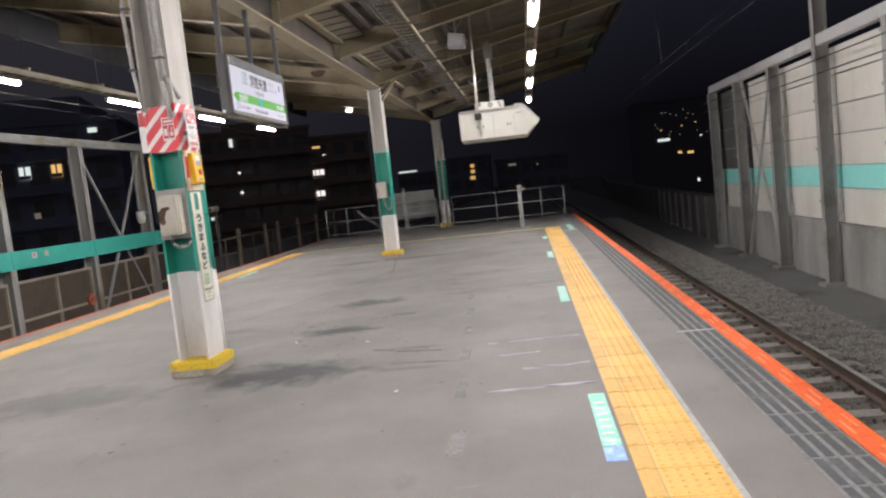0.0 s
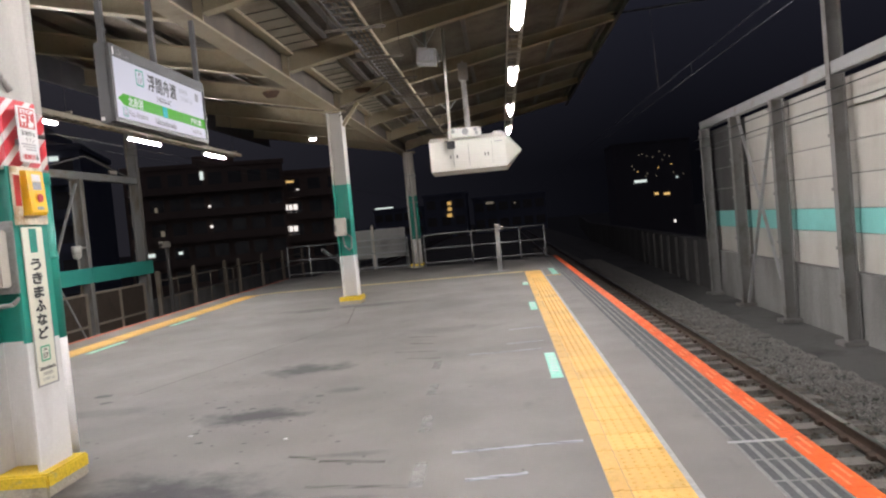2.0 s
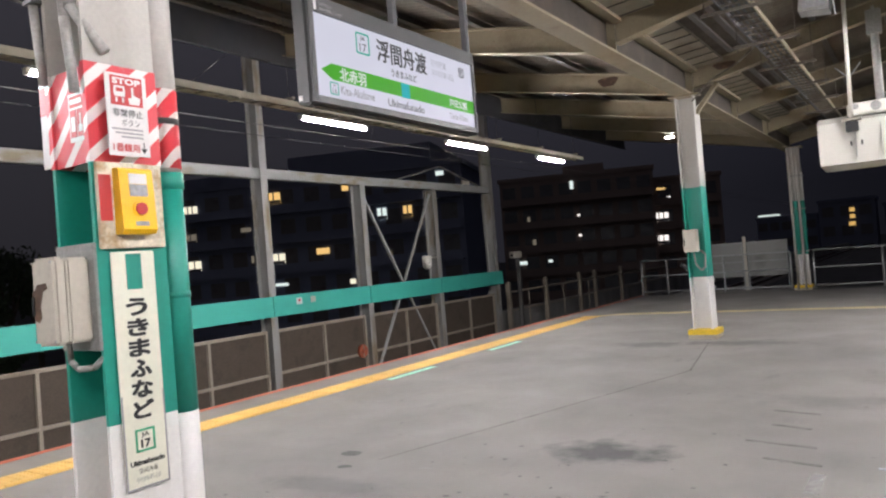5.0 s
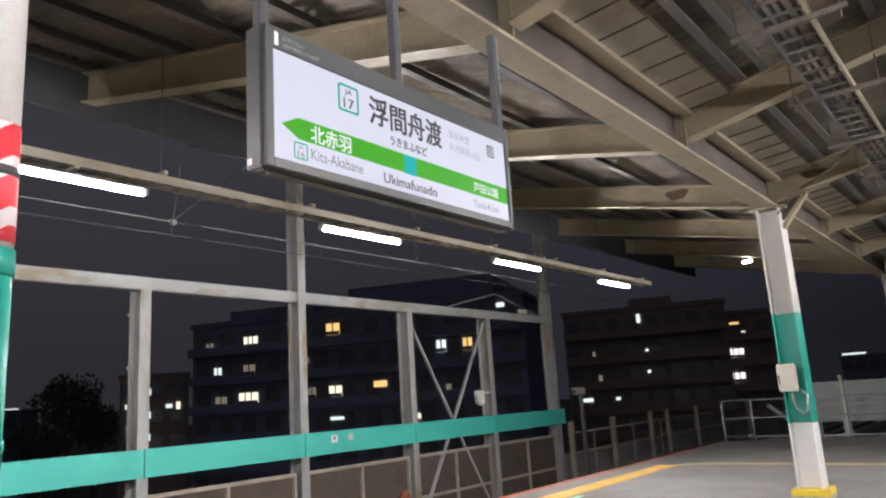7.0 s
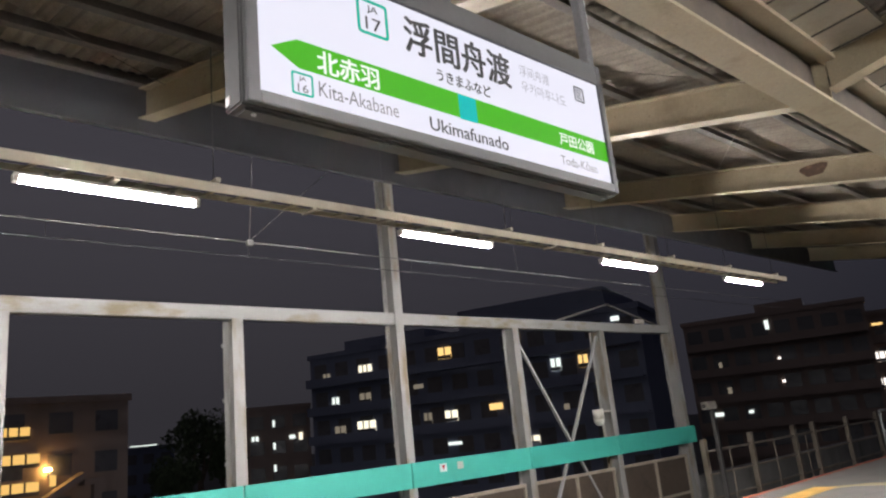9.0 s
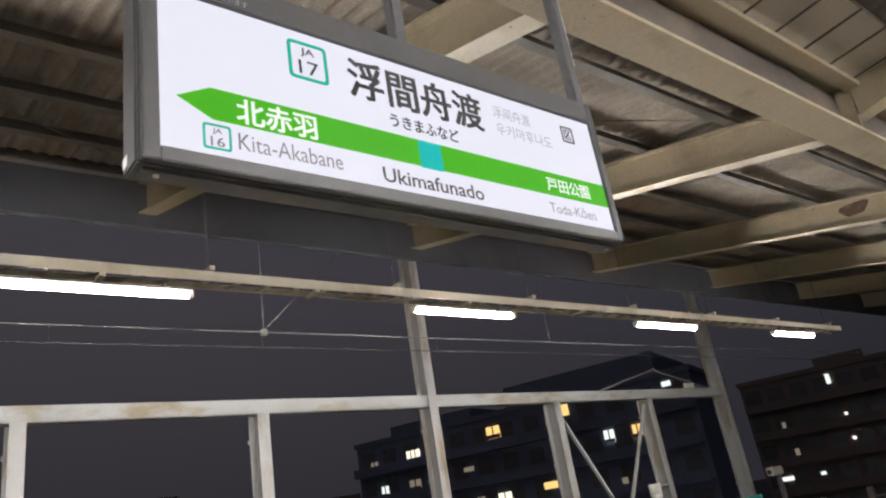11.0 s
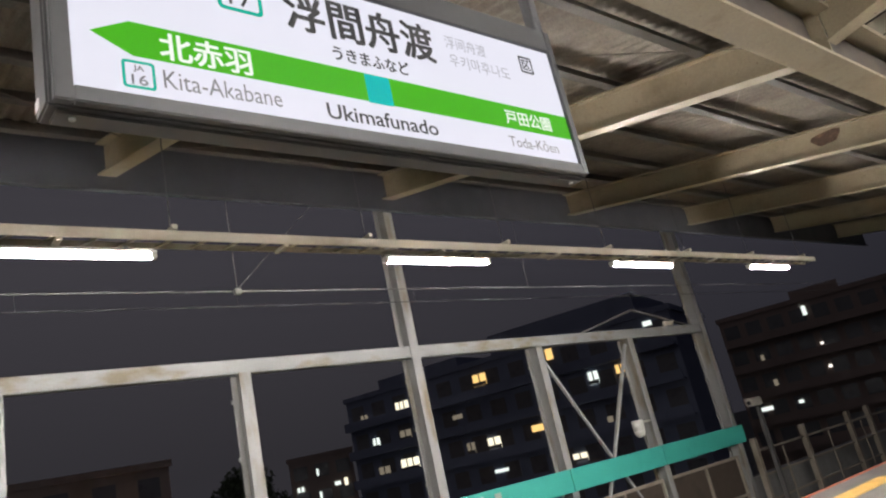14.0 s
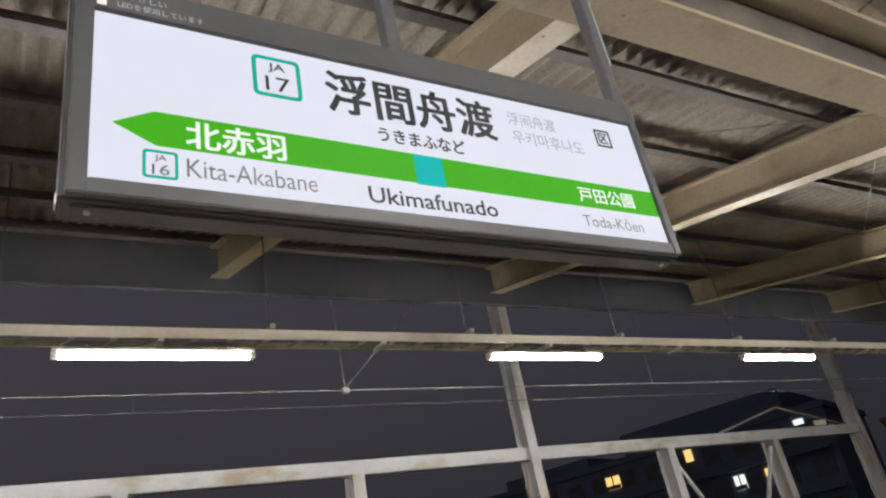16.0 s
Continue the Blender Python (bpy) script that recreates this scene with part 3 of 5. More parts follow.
def slot_tile(ln):
    sh = Shape().box(1.3, 1.6, 0.003, ln - 0.003, 0.0, 0.004)
    for i in range(4):
        x = 1.318 + 0.073 * i
        sh.box(x, x + 0.045, 0.014, ln - 0.016, 0.004, 0.007, mi=1)
    return mesh_of("antislip_tile", sh, [M_SLOT, M_RIB])


def orange_tile(ln):
    sh = Shape().box(1.605, 1.742, 0.002, ln - 0.002, -0.05, 0.005)
    for i in range(2):
        x = 1.638 + 0.052 * i
        sh.box(x, x + 0.014, 0.03 + 0.1 * i, 0.24 + 0.1 * i, 0.005, 0.009, mi=1)
    return mesh_of("edge_tile", sh, [M_ORANGE, M_ORIB])


def run_tiles(name, me, x, ya, yb, step):
    for y in np.arange(ya, yb - 0.01, step):
        o = new(name, me)
        o.location = (x, y, 0.001)
        o.parent = floor


strip = Shape().box(0.888, 0.92, Y0, 21.2, 0.0, 0.004)
solid("edge_line", strip, M_GREYLINE, "worn grey-white line beside the tactile paving", "line", "structure")
solid("trim_west", Shape().box(PL - 0.004, PL + 0.09, Y0, PE, -0.06, 0.005), M_REDEDGE, "worn red painted coping edge of the platform", "edge", "structure")
solid("end_line", Shape().prism([(-6.97, 20.62), (-6.56, 20.62), (-6.3, 20.95), (-5.9, 21.0), (0.44, 21.0), (0.44, 21.36), (-6.2, 21.36)], "z", 0.0, 0.004), M_ENDLINE, "yellow painted line across the platform end", "line", "structure")
solid("aqua_corner_line", Shape().box(1.1, 1.24, 19.6, 21.6, 0.0, 0.004), M_STICK, "aqua painted mark at the stopping place", "mark", "structure")
solid("yellow_corner_line", Shape().box(0.93, 1.28, 19.35, 19.47, 0.0, 0.004), M_INNER, "short yellow painted mark at the edge", "mark", "structure")
solid("white_corner_line", Shape().box(0.9, 1.24, 21.55, 21.62, 0.0, 0.004), M_GREYLINE, "short pale painted mark at the edge", "mark", "structure")
solid("white_tick", Shape().box(1.27, 1.62, 6.59, 6.625, 0.008, 0.011), M_GREYLINE, "thin white stopping mark across the edge strip", "mark", "structure")

# painted scuffs and dashes on the asphalt
sh = Shape()
for xa, xb, y in ((-0.36, 0.43, 5.25), (-0.11, 0.43, 5.82), (-0.33, 0.04, 6.3), (-0.44, 0.42, 6.83), (-0.48, 0.36, 10.18), (-0.06, 0.38, 10.7), (-0.02, 0.41, 11.76)):
    sh.bm.faces.new([sh.bm.verts.new((p, q, 0.003)) for p, q in ((xa, y - 0.07), (xb, y - 0.01), (xb, y + 0.05), (xa, y - 0.01))])
solid("scuff_lines", sh, M_SCUFF, "faint rubbed white lines on the asphalt", "scuffs", "stuff")
sh = Shape()
for xa, xb, y in ((-1.36, -0.97, 11.66), (-1.39, -0.88, 10.58), (-1.29, -0.98, 11.13), (-1.19, -0.8, 10.13), (-1.33, -0.87, 6.72), (-1.3, -0.65, 6.25), (-1.58, -1.36, 6.86)):
    sh.bm.faces.new([sh.bm.verts.new((p, q, 0.0035)) for p, q in ((xa, y + 0.04), (xb, y - 0.06), (xb, y + 0.0), (xa, y + 0.09))])
solid("dark_scuff_lines", sh, M_DSCUFF, "thin dark rubber scuffs on the asphalt", "scuffs", "stuff")
sh = Shape()
for y in (4.0, 5.1, 6.2, 7.3, 8.4, 9.5):
    x = -0.62 - 0.055 * (y - 6.2)
    sh.bm.faces.new([sh.bm.verts.new((p, q, 0.003)) for p, q in ((x - 0.045, y), (x + 0.045, y), (x + 0.04, y + 0.42), (x - 0.04, y + 0.42))])
solid("dash_lines", sh, M_DASH, "rubbed dashes of old white paint", "dashes", "stuff")

# spots of old gum and dirt, thicker round the stains, and a long floor joint
rng = np.random.default_rng(31)
sh = Shape()
spots = [(-2.68, 8.49, 0.05), (-1.81, 8.69, 0.045), (-2.57, 7.68, 0.03), (-2.43, 7.4, 0.035), (-2.41, 8.03, 0.05), (-4.32, 9.37, 0.11), (-1.5, 8.86, 0.03), (-2.35, 8.37, 0.04), (-4.1, 9.05, 0.06), (-1.3, 7.2, 0.025)]
spots += [(rng.normal(-2.3, 0.7), rng.normal(8.2, 0.8), rng.uniform(0.008, 0.024)) for k in range(70)]
spots += [(rng.uniform(-6.2, 0.2), rng.uniform(2.5, 19.0), rng.uniform(0.008, 0.022)) for k in range(150)]
for gx, gy, gr in spots:
    ring = [(gx + gr * rng.uniform(0.6, 1.25) * math.cos(a), gy + 0.8 * gr * rng.uniform(0.6, 1.25) * math.sin(a)) for a in np.linspace(0, 2 * math.pi, 9)[:-1]]
    sh.bm.faces.new([sh.bm.verts.new((p, q, 0.0025)) for p, q in ring])
solid("gum_spots", sh, M_GUM, "small dark trodden gum and dirt spots on the asphalt", "spots", "stuff")
sh = Shape()
for (xa, ya), (xb, yb) in (((-2.62, 13.7), (-3.4, 11.1)), ((-3.4, 11.1), (-3.95, 9.3)), ((-3.0, 16.2), (-2.62, 13.7))):
    sh.bm.faces.new([sh.bm.verts.new((p, q, 0.0022)) for p, q in ((xa - 0.012, ya), (xa + 0.012, ya), (xb + 0.012, yb), (xb - 0.012, yb))])
solid("floor_joint", sh, M_DSCUFF, "thin dark joint running across the asphalt", "joint", "stuff")

for ya, yb in ((3.78, 4.98), (8.72, 9.93), (13.53, 14.55), (17.6, 18.3)):
    s = thing("floor_sticker", (0.4, ya, 0.0), "pale aqua boarding sticker on the asphalt", "sticker", "boarding stickers")
    part("sticker_sheet", Shape().box(0.34, 0.45, ya + 0.22, yb, 0.0, 0.003), M_STICK, s)
    part("sticker_foot", Shape().box(0.34, 0.45, ya, ya + 0.21, 0.0, 0.003), M_STICKB if ya < 5 else M_STICK, s, "blue end of the sticker" if ya < 5 else "")
    repeat("sticker_print", mesh_of("sticker_print", Shape().box(0.36, 0.43, 0, 0.04, 0.003, 0.0045), M_PAPER), s, [(0, ya + 0.28 + k * 0.115, 0) for k in range(7) if ya + 0.35 + k * 0.115 < yb])
for ya in (12.6, 15.4):
    s = thing("floor_sticker", (-6.4, ya, 0.0), "pale aqua boarding sticker on the asphalt", "sticker", "boarding stickers")
    part("sticker_sheet", Shape().box(-6.46, -6.36, ya, ya + 1.1, 0.0, 0.003), M_STICK, s)

# ---------- tracks ----------
def track(xc, ya, yb):
    for i, dx in enumerate((-0.535, 0.535)):
        x = xc + dx
        rl = thing("rail", (x, ya, -1.3), "rust-brown steel rail with a bright worn top", "rail", "rails")
        part("rail_web", Shape().prism([(x - 0.065, -1.3), (x + 0.065, -1.3), (x + 0.065, -1.285), (x + 0.009, -1.27), (x + 0.009, -1.19), (x + 0.033, -1.18), (x + 0.033, -1.152), (x - 0.033, -1.152), (x - 0.033, -1.18), (x - 0.009, -1.19), (x - 0.009, -1.27), (x - 0.065, -1.285)], "y", ya, yb), M_RAIL, rl)
        part("rail_head", Shape().box(x - 0.031, x + 0.031, ya, yb, -1.153, -1.148), M_RAILTOP, rl, "polished running surface")
    me = mesh_of("sleeper", Shape().prism([(-1.0, -1.46), (1.0, -1.46), (1.0, -1.33), (0.9, -1.3), (-0.9, -1.3), (-1.0, -1.33)], "y", 0, 0.22), M_SLEEPER)
    for y in np.arange(ya, min(yb, 60), 0.62):
        o = new("sleeper", me)
        o.location = (xc, y, 0)
        o.parent = deck
    sh = Shape()
    for y in np.arange(ya, min(yb, 40), 0.62):
        for dx in (-0.64, -0.43, 0.43, 0.64):
            sh.box(xc + dx - 0.03, xc + dx + 0.03, y + 0.06, y + 0.16, -1.3, -1.25)
    tagged(part("rail_clip", sh, M_RAIL, deck), kind="stuff")


TX = 3.1
track(TX, Y0, 120)
track(-9.15, Y0, 120)


def stones(name, count, xs, ys, zf, size, seed, material, label):
    """Broken stone: many small uneven lumps in one mesh."""
    rng = np.random.default_rng(seed)
    cube = np.array([(-1, -1, -1), (1, -1, -1), (1, 1, -1), (-1, 1, -1), (-1, -1, 1), (1, -1, 1), (1, 1, 1), (-1, 1, 1)]) * 0.5
    quad = ((3, 2, 1, 0), (4, 5, 6, 7), (0, 1, 5, 4), (1, 2, 6, 5), (2, 3, 7, 6), (3, 0, 4, 7))
    co, fa = [], []
    for k in range(count):
        x, y = rng.uniform(*xs), ys[0] + (ys[1] - ys[0]) * rng.uniform() ** 1.35
        s = size * rng.uniform(0.6, 1.3)
        q = Euler(rng.uniform(0, 6.28, 3)).to_matrix()
        c = np.array([q @ Vector(p) for p in cube * rng.uniform(0.65, 1.2, (8, 3))]) * s + (x, y, zf(x, y))
        co.extend(map(tuple, c))
        fa.extend(tuple(8 * k + i for i in f) for f in quad)
    me = bpy.data.meshes.new(name)
    me.from_pydata(co, [], fa)
    me.materials.append(material)
    return tagged(new(name, me), label, "ballast", "", "stuff")


solid("ballast_bed", Shape().prism([(1.5, -1.5), (1.5, -1.37), (4.8, -1.37), (5.05, -1.4), (5.2, -1.46), (5.25, -1.5)], "y", Y0, 120), M_DECK, "compacted dark ballast under the track", "ballast", "structure")
solid("ballast_bed_west", Shape().prism([(-11.1, -1.5), (-10.8, -1.37), (-7.6, -1.37), (-7.4, -1.5)], "y", Y0, 120), M_DECK, "compacted dark ballast under the far track", "ballast", "structure")
stones("ballast_shoulder", 19000, (4.12, 5.08), (5.0, 42), lambda x, y: -1.36 + 0.06 * max(0, 1 - abs(x - 4.45) / 0.6) + 0.02 * math.sin(9 * y), 0.027, 5, M_BALLAST, "pale grey broken stone ballast beside the rail")
stones("ballast_between", 13000, (1.9, 4.2), (4.0, 40), lambda x, y: -1.36 + 0.02 * math.sin(7 * y + x), 0.03, 6, M_BALLASTD, "rust-browned stone ballast between the sleepers")

# ---------- trackside portals and walls ----------
POSTS = [4.3, 7.3, 10.25, 13.22, 16.2, 19.15, 22.1, 24.95]
WEST = [2.3, 5.75, 9.2, 12.62, 16.08, 19.48, 22.82, 26.3]


def portal_post(x, y, ztop, parent_label, side):
    p = thing("portal_post", (x, y, -1.5), parent_label, "post", "trackside posts")
    d = 0.135 if side > 0 else 0.17
    mp = M_EPOST if side > 0 else M_WPOST
    part("h_section", Shape().prism(h_outline(x, y, d, 0.1 if side < 0 else 0.085, 0.02, 0.008), "z", -1.5, ztop), mp, p)
    part("base_plate", Shape().box(x - 0.26, x + 0.26, y - 0.2, y + 0.2, -1.5, -1.42, 0.01), mp, p)
    repeat("bolted_clip", mesh_of("bolted_clip", Shape().box(-d - 0.02, -d + 0.02, -0.12, 0.12, 0, 0.06), mp), p, [(x, y, z) for z in (-0.6, 0.3, 1.4, 2.4, 3.3)])
    return p


for side, X, line, zb in ((1, 6.35, POSTS, 3.54), (-1, -12.44, WEST, 3.735)):
    for k, y in enumerate(line):
        tall = k in (1, 4, 7)
        portal_post(X, y, 7.2 if tall and (k < 7 or side < 0) else zb, "grey steel H-section trackside post" + (", tall and carrying the wires" if tall else ""), side)
    b = thing("portal_beam", (X, Y0, zb), "long grey steel beam on the trackside posts, rust stained", "beam")
    part("beam_bar", Shape().box(X - 0.1, X + 0.1, Y0, line[-1] + 0.1, zb, zb + 0.23, 0.012), M_WBEAM if side < 0 else M_POST, b)
    br = thing("cross_brace", (X, line[5], 1.0), "thin steel V-shaped brace between two posts", "brace")
    ya, yb = line[5] + 0.1, line[6] - 0.1
    ym = (ya + yb) / 2
    for k, (p, q) in enumerate((((X, ya, 3.6), (X, ym + 0.05, 1.0)), ((X + 0.05, yb, 3.6), (X + 0.05, ym - 0.05, 1.0)), ((X, ym + 0.05, 1.0), (X, yb, -1.4)), ((X + 0.05, ym - 0.05, 1.0), (X + 0.05, ya, -1.4)))):
        part("brace_bar", Shape().bar(p, q, 0.07, 0.05), M_POST, br)
# left teal band and lower fence
band = thing("teal_band", (-12.2, 10, 0.63), "teal metal band running along the trackside fence", "band")
ys = [-3.6] + [12.63 - 3.4 * k for k in (2, 1)] + [12.63, 16.05, 19.44, 22.8, 26.62]
for a, b_ in zip(ys, ys[1:]):
    part("band_panel", Shape().box(-12.27, -12.23, a + 0.012, b_ - 0.012, 0.63, 1.085, 0.006), M_BAND, band)
notice = thing("small_notice", (-12.22, 16.9, 0.9), "small red and white warning notice on the teal band", "notice")
part("notice_sheet", Shape().box(-12.23, -12.224, 16.75, 16.93, 0.85, 1.0), M_PAPER, notice)
part("notice_mark", Shape().prism([(16.79, 0.97), (16.89, 0.97), (16.84, 0.88)], "x", -12.224, -12.221), M_RED, notice)
notice = thing("small_notice", (-12.22, 17.3, 0.9), "small pale notice on the teal band", "notice")
part("notice_sheet", Shape().box(-12.23, -12.224, 17.22, 17.38, 0.86, 1.0), M_BOXG, notice)
for a, b_ in zip(WEST, WEST[1:]):
    f = thing("fence_panel", (-12.4, a, -1.5), "brown fence panel in a pale steel frame", "fence", "trackside fence panels")
    a, b_ = a + 0.14, b_ - 0.14
    part("sheet", Shape().box(-12.45, -12.43, a, b_, -1.45, 0.3), M_BROWN, f)
    sh = Shape().box(-12.43, -12.37, a, b_, 0.27, 0.34).box(-12.43, -12.37, a, b_, -0.68, -0.62).box(-12.43, -12.37, a, a + 0.06, -1.45, 0.27).box(-12.43, -12.37, b_ - 0.06, b_, -1.45, 0.27)
    m_ = (a + b_) / 2
    sh.box(-12.43, -12.37, m_ - 0.03, m_ + 0.03, -0.62, 0.27).box(-12.43, -12.37, m_ - 0.03, m_ + 0.03, -1.45, -0.68)
    part("frame", sh, M_FRAMEB, f)
# open fence past the band
f = thing("track_fence", (-12.4, 27, -1.5), "low steel post and rail fence beside the track", "fence")
for y in (27.2, 30.2, 33.5, 35.2, 38.5, 42, 46):
    part("fence_post", Shape().box(-12.47, -12.33, y - 0.07, y + 0.07, -1.5, 0.65), M_FRAMEB, f)
for z in (0.3, -0.35, -1.0):
    part("fence_rail", Shape().box(-12.43, -12.38, 27.2, 46, z - 0.03, z + 0.03), M_FRAMEB, f)
for y in (28.7, 31.8, 34.4):
    part("fence_bar", Shape().box(-12.42, -12.39, y, y + 0.05, -1.4, 0.3), M_FRAMEB, f)

rd = thing("round_cover", (-12.36, 19.08, -0.75), "rusty red-brown round cover fixed to the fence frame", "cover")
part("disc", Shape().bar((-12.37, 19.08, -0.57), (-12.31, 19.08, -0.57), 0.17, n=18), M_RUSTRED, rd)
part("disc_hub", Shape().bar((-12.31, 19.08, -0.57), (-12.29, 19.08, -0.57), 0.06, n=12), M_RUSTRED, rd)
repeat("disc_spoke", mesh_of("disc_spoke", Shape().bar((0, 0, -0.15), (0, 0, 0.15), 0.015), M_FRAMEB), rd, [(-12.305, 19.08, -0.57)])
sb = thing("pitched_stay", (-12.55, 23.5, 3.97), "pitched steel stay over the last bay of the trackside beam", "stay")
part("stay_bar", Shape().bar((-12.5, 21.3, 3.99), (-12.5, 23.55, 4.5), 0.06, 0.05), M_POSTD, sb)
part("stay_bar", Shape().bar((-12.5, 23.55, 4.5), (-12.5, 25.9, 3.99), 0.06, 0.05), M_POSTD, sb)
part("stay_clamp", Shape().box(-12.34, -12.28, 24.5, 24.95, 3.97, 4.09, 0.01), M_BOXG, sb)

# security cameras on the left posts
for y, z, nm in ((22.0, 1.62, "dome"), (27.5, 1.58, "bullet")):
    c = thing("security_camera", (-12.2, y, z), "white trackside security camera on a bracket", "camera", "security cameras")
    part("bracket", Shape().bar((-12.36, 22.82 if nm == "dome" else y + 0.35, z + 0.08), (-12.15, y, z + 0.08), 0.05), M_BOXG, c)
    if nm == "dome":
        sh = Shape()
        bmesh.ops.create_uvsphere(sh.bm, u_segments=16, v_segments=10, radius=0.13, matrix=Matrix.Translation((-12.15, y, z - 0.12)))
        part("dome", sh, M_BOXW, c)
        part("housing", Shape().bar((-12.15, y, z - 0.1), (-12.15, y, z + 0.14), 0.135, n=16), M_BOXW, c)
    else:
        part("housing", Shape().box(-12.25, -12.05, y - 0.32, y + 0.25, z - 0.1, z + 0.12, 0.02), M_BOXG, c)
        part("lens", Shape().bar((-12.15, y - 0.32, z), (-12.15, y - 0.34, z), 0.06, n=12), M_BLACK, c)
        part("pole", Shape().box(-12.2, -12.1, y + 0.05, y + 0.15, -1.5, z - 0.1), M_POSTD, c)

# right wall: concrete base, panels, aqua band
W = 6.62
wall_e = solid("wall_east", Shape().box(W + 0.06, W + 0.4, Y0, 25.6, -1.5, 3.5).box(W - 0.1, W + 0.06, Y0, 25.6, -1.5, -0.19), M_CONC, "grey streaked concrete trackside wall", "wall", "structure")
# beyond the platform lamps the fall-off is painted as darker concrete
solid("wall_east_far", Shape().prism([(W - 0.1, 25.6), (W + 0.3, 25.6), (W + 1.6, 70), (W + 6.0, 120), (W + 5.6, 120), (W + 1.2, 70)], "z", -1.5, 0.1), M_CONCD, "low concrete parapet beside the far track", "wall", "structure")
solid("wall_west_far", Shape().prism([(-13.2, Y0), (-12.9, Y0), (-12.9, 60), (-9.0, 120), (-9.3, 120), (-13.2, 60)], "z", -1.5, -0.4), M_CONC, "low concrete parapet beside the far track", "wall", "structure")
for k, y in enumerate(np.arange(27.6, 40, 1.6)):
    rb = thing("parapet_rib", (W - 0.15, y, -1.5), "dark vertical rib on the concrete parapet", "rib", "parapet ribs")
    xx = W - 0.1 + 1.3 * (y - 26.3) / 43.7
    part("rib", Shape().box(xx - 0.1, xx - 0.005, y, y + 0.12, -1.5, 0.05), M_POSTD, rb)
ROWS_Z = [(-0.16, 0.57), (1.045, 1.69), (1.7, 2.3), (2.31, 2.92), (2.93, 3.5)]
for a, b_ in zip([1.3] + POSTS, POSTS + [25.6]):
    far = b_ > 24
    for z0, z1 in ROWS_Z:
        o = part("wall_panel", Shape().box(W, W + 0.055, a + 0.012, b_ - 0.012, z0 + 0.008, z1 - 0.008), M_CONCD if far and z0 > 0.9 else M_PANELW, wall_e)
    part("aqua_panel", Shape().box(W - 0.006, W + 0.055, a + 0.012, b_ - 0.012, 0.58, 1.036), M_RBAND, wall_e, "pale aqua band panel")
    part("ledge", Shape().box(W - 0.14, W + 0.01, a, b_, -0.19, -0.16), M_CONC, wall_e)
for z in (3.2, 2.92):
    c = thing("trackside_cable", (6.15, Y0, z), "black cable along the trackside posts", "cable", "trackside cables")
    part("cable", Shape().bar((6.16, Y0, z), (6.16, 25.6, z + 0.05), 0.014, n=6), M_BLACK, c)

# overhead lines: contact wire, messenger and droppers, hung from a span bar between the tall post and the canopy
for xc, zc, xa, xb, ys_, zs_ in ((-9.1, 3.87, -12.4, -8.9, 16.08, 6.75), (3.2, 3.44, 6.35, 2.4, 16.1, 5.25)):
    ov = thing("overhead_line", (xc, Y0, zc), "thin overhead line over the track, with droppers", "wire", "overhead lines")
    part("contact_wire", Shape().bar((xc, Y0, zc), (xc, 90, zc + 0.03), 0.0055 if xc < 0 else 0.003, n=6), M_WIRE, ov)
    part("messenger_wire", Shape().bar((xc, Y0, zc + 0.18), (xc, 90, zc + 0.23), 0.006 if xc < 0 else 0.003, n=6), M_POSTD if xc < 0 else M_WIRE, ov)
    repeat("dropper", mesh_of("dropper", Shape().bar((0, 0, zc - 0.01), (0, 0, zc + 0.21), 0.003, n=5), M_WIRE), ov, [(xc, y, 0) for y in ((1.4, 6.4, 8.9, 11.15, 13.75, 18.8, 23.8) if xc < 0 else (4.0, 9.0, 14.0, 19.0))])
    part("span_bar", Shape().bar((xa, ys_, zs_), (xb, ys_ + (0.75 if xc > 0 else 0), zs_), 0.02, n=8), M_WIRE, ov)
    part("hanger_rod", Shape().bar((xc, ys_ + 0.3 * (xc > 0), zc + 0.18), (xc, ys_ + 0.5 * (xc > 0), zs_), 0.004, n=5), M_DARK, ov)
hg = thing("wire_hanger", (-9.1, 11.17, 4.06), "V-shaped wire hanger with a dull clamp", "hanger")
part("hanger_arm", Shape().bar((-9.1, 11.17, 4.08), (-8.16, 10.72, 4.78), 0.0045, n=5).bar((-9.1, 11.17, 4.08), (-8.16, 11.75, 4.78), 0.0035, n=5), M_POSTD, hg)
part("clamp", Shape().box(-9.13, -9.07, 11.13, 11.21, 4.02, 4.09, 0.008), M_POSTD, hg)

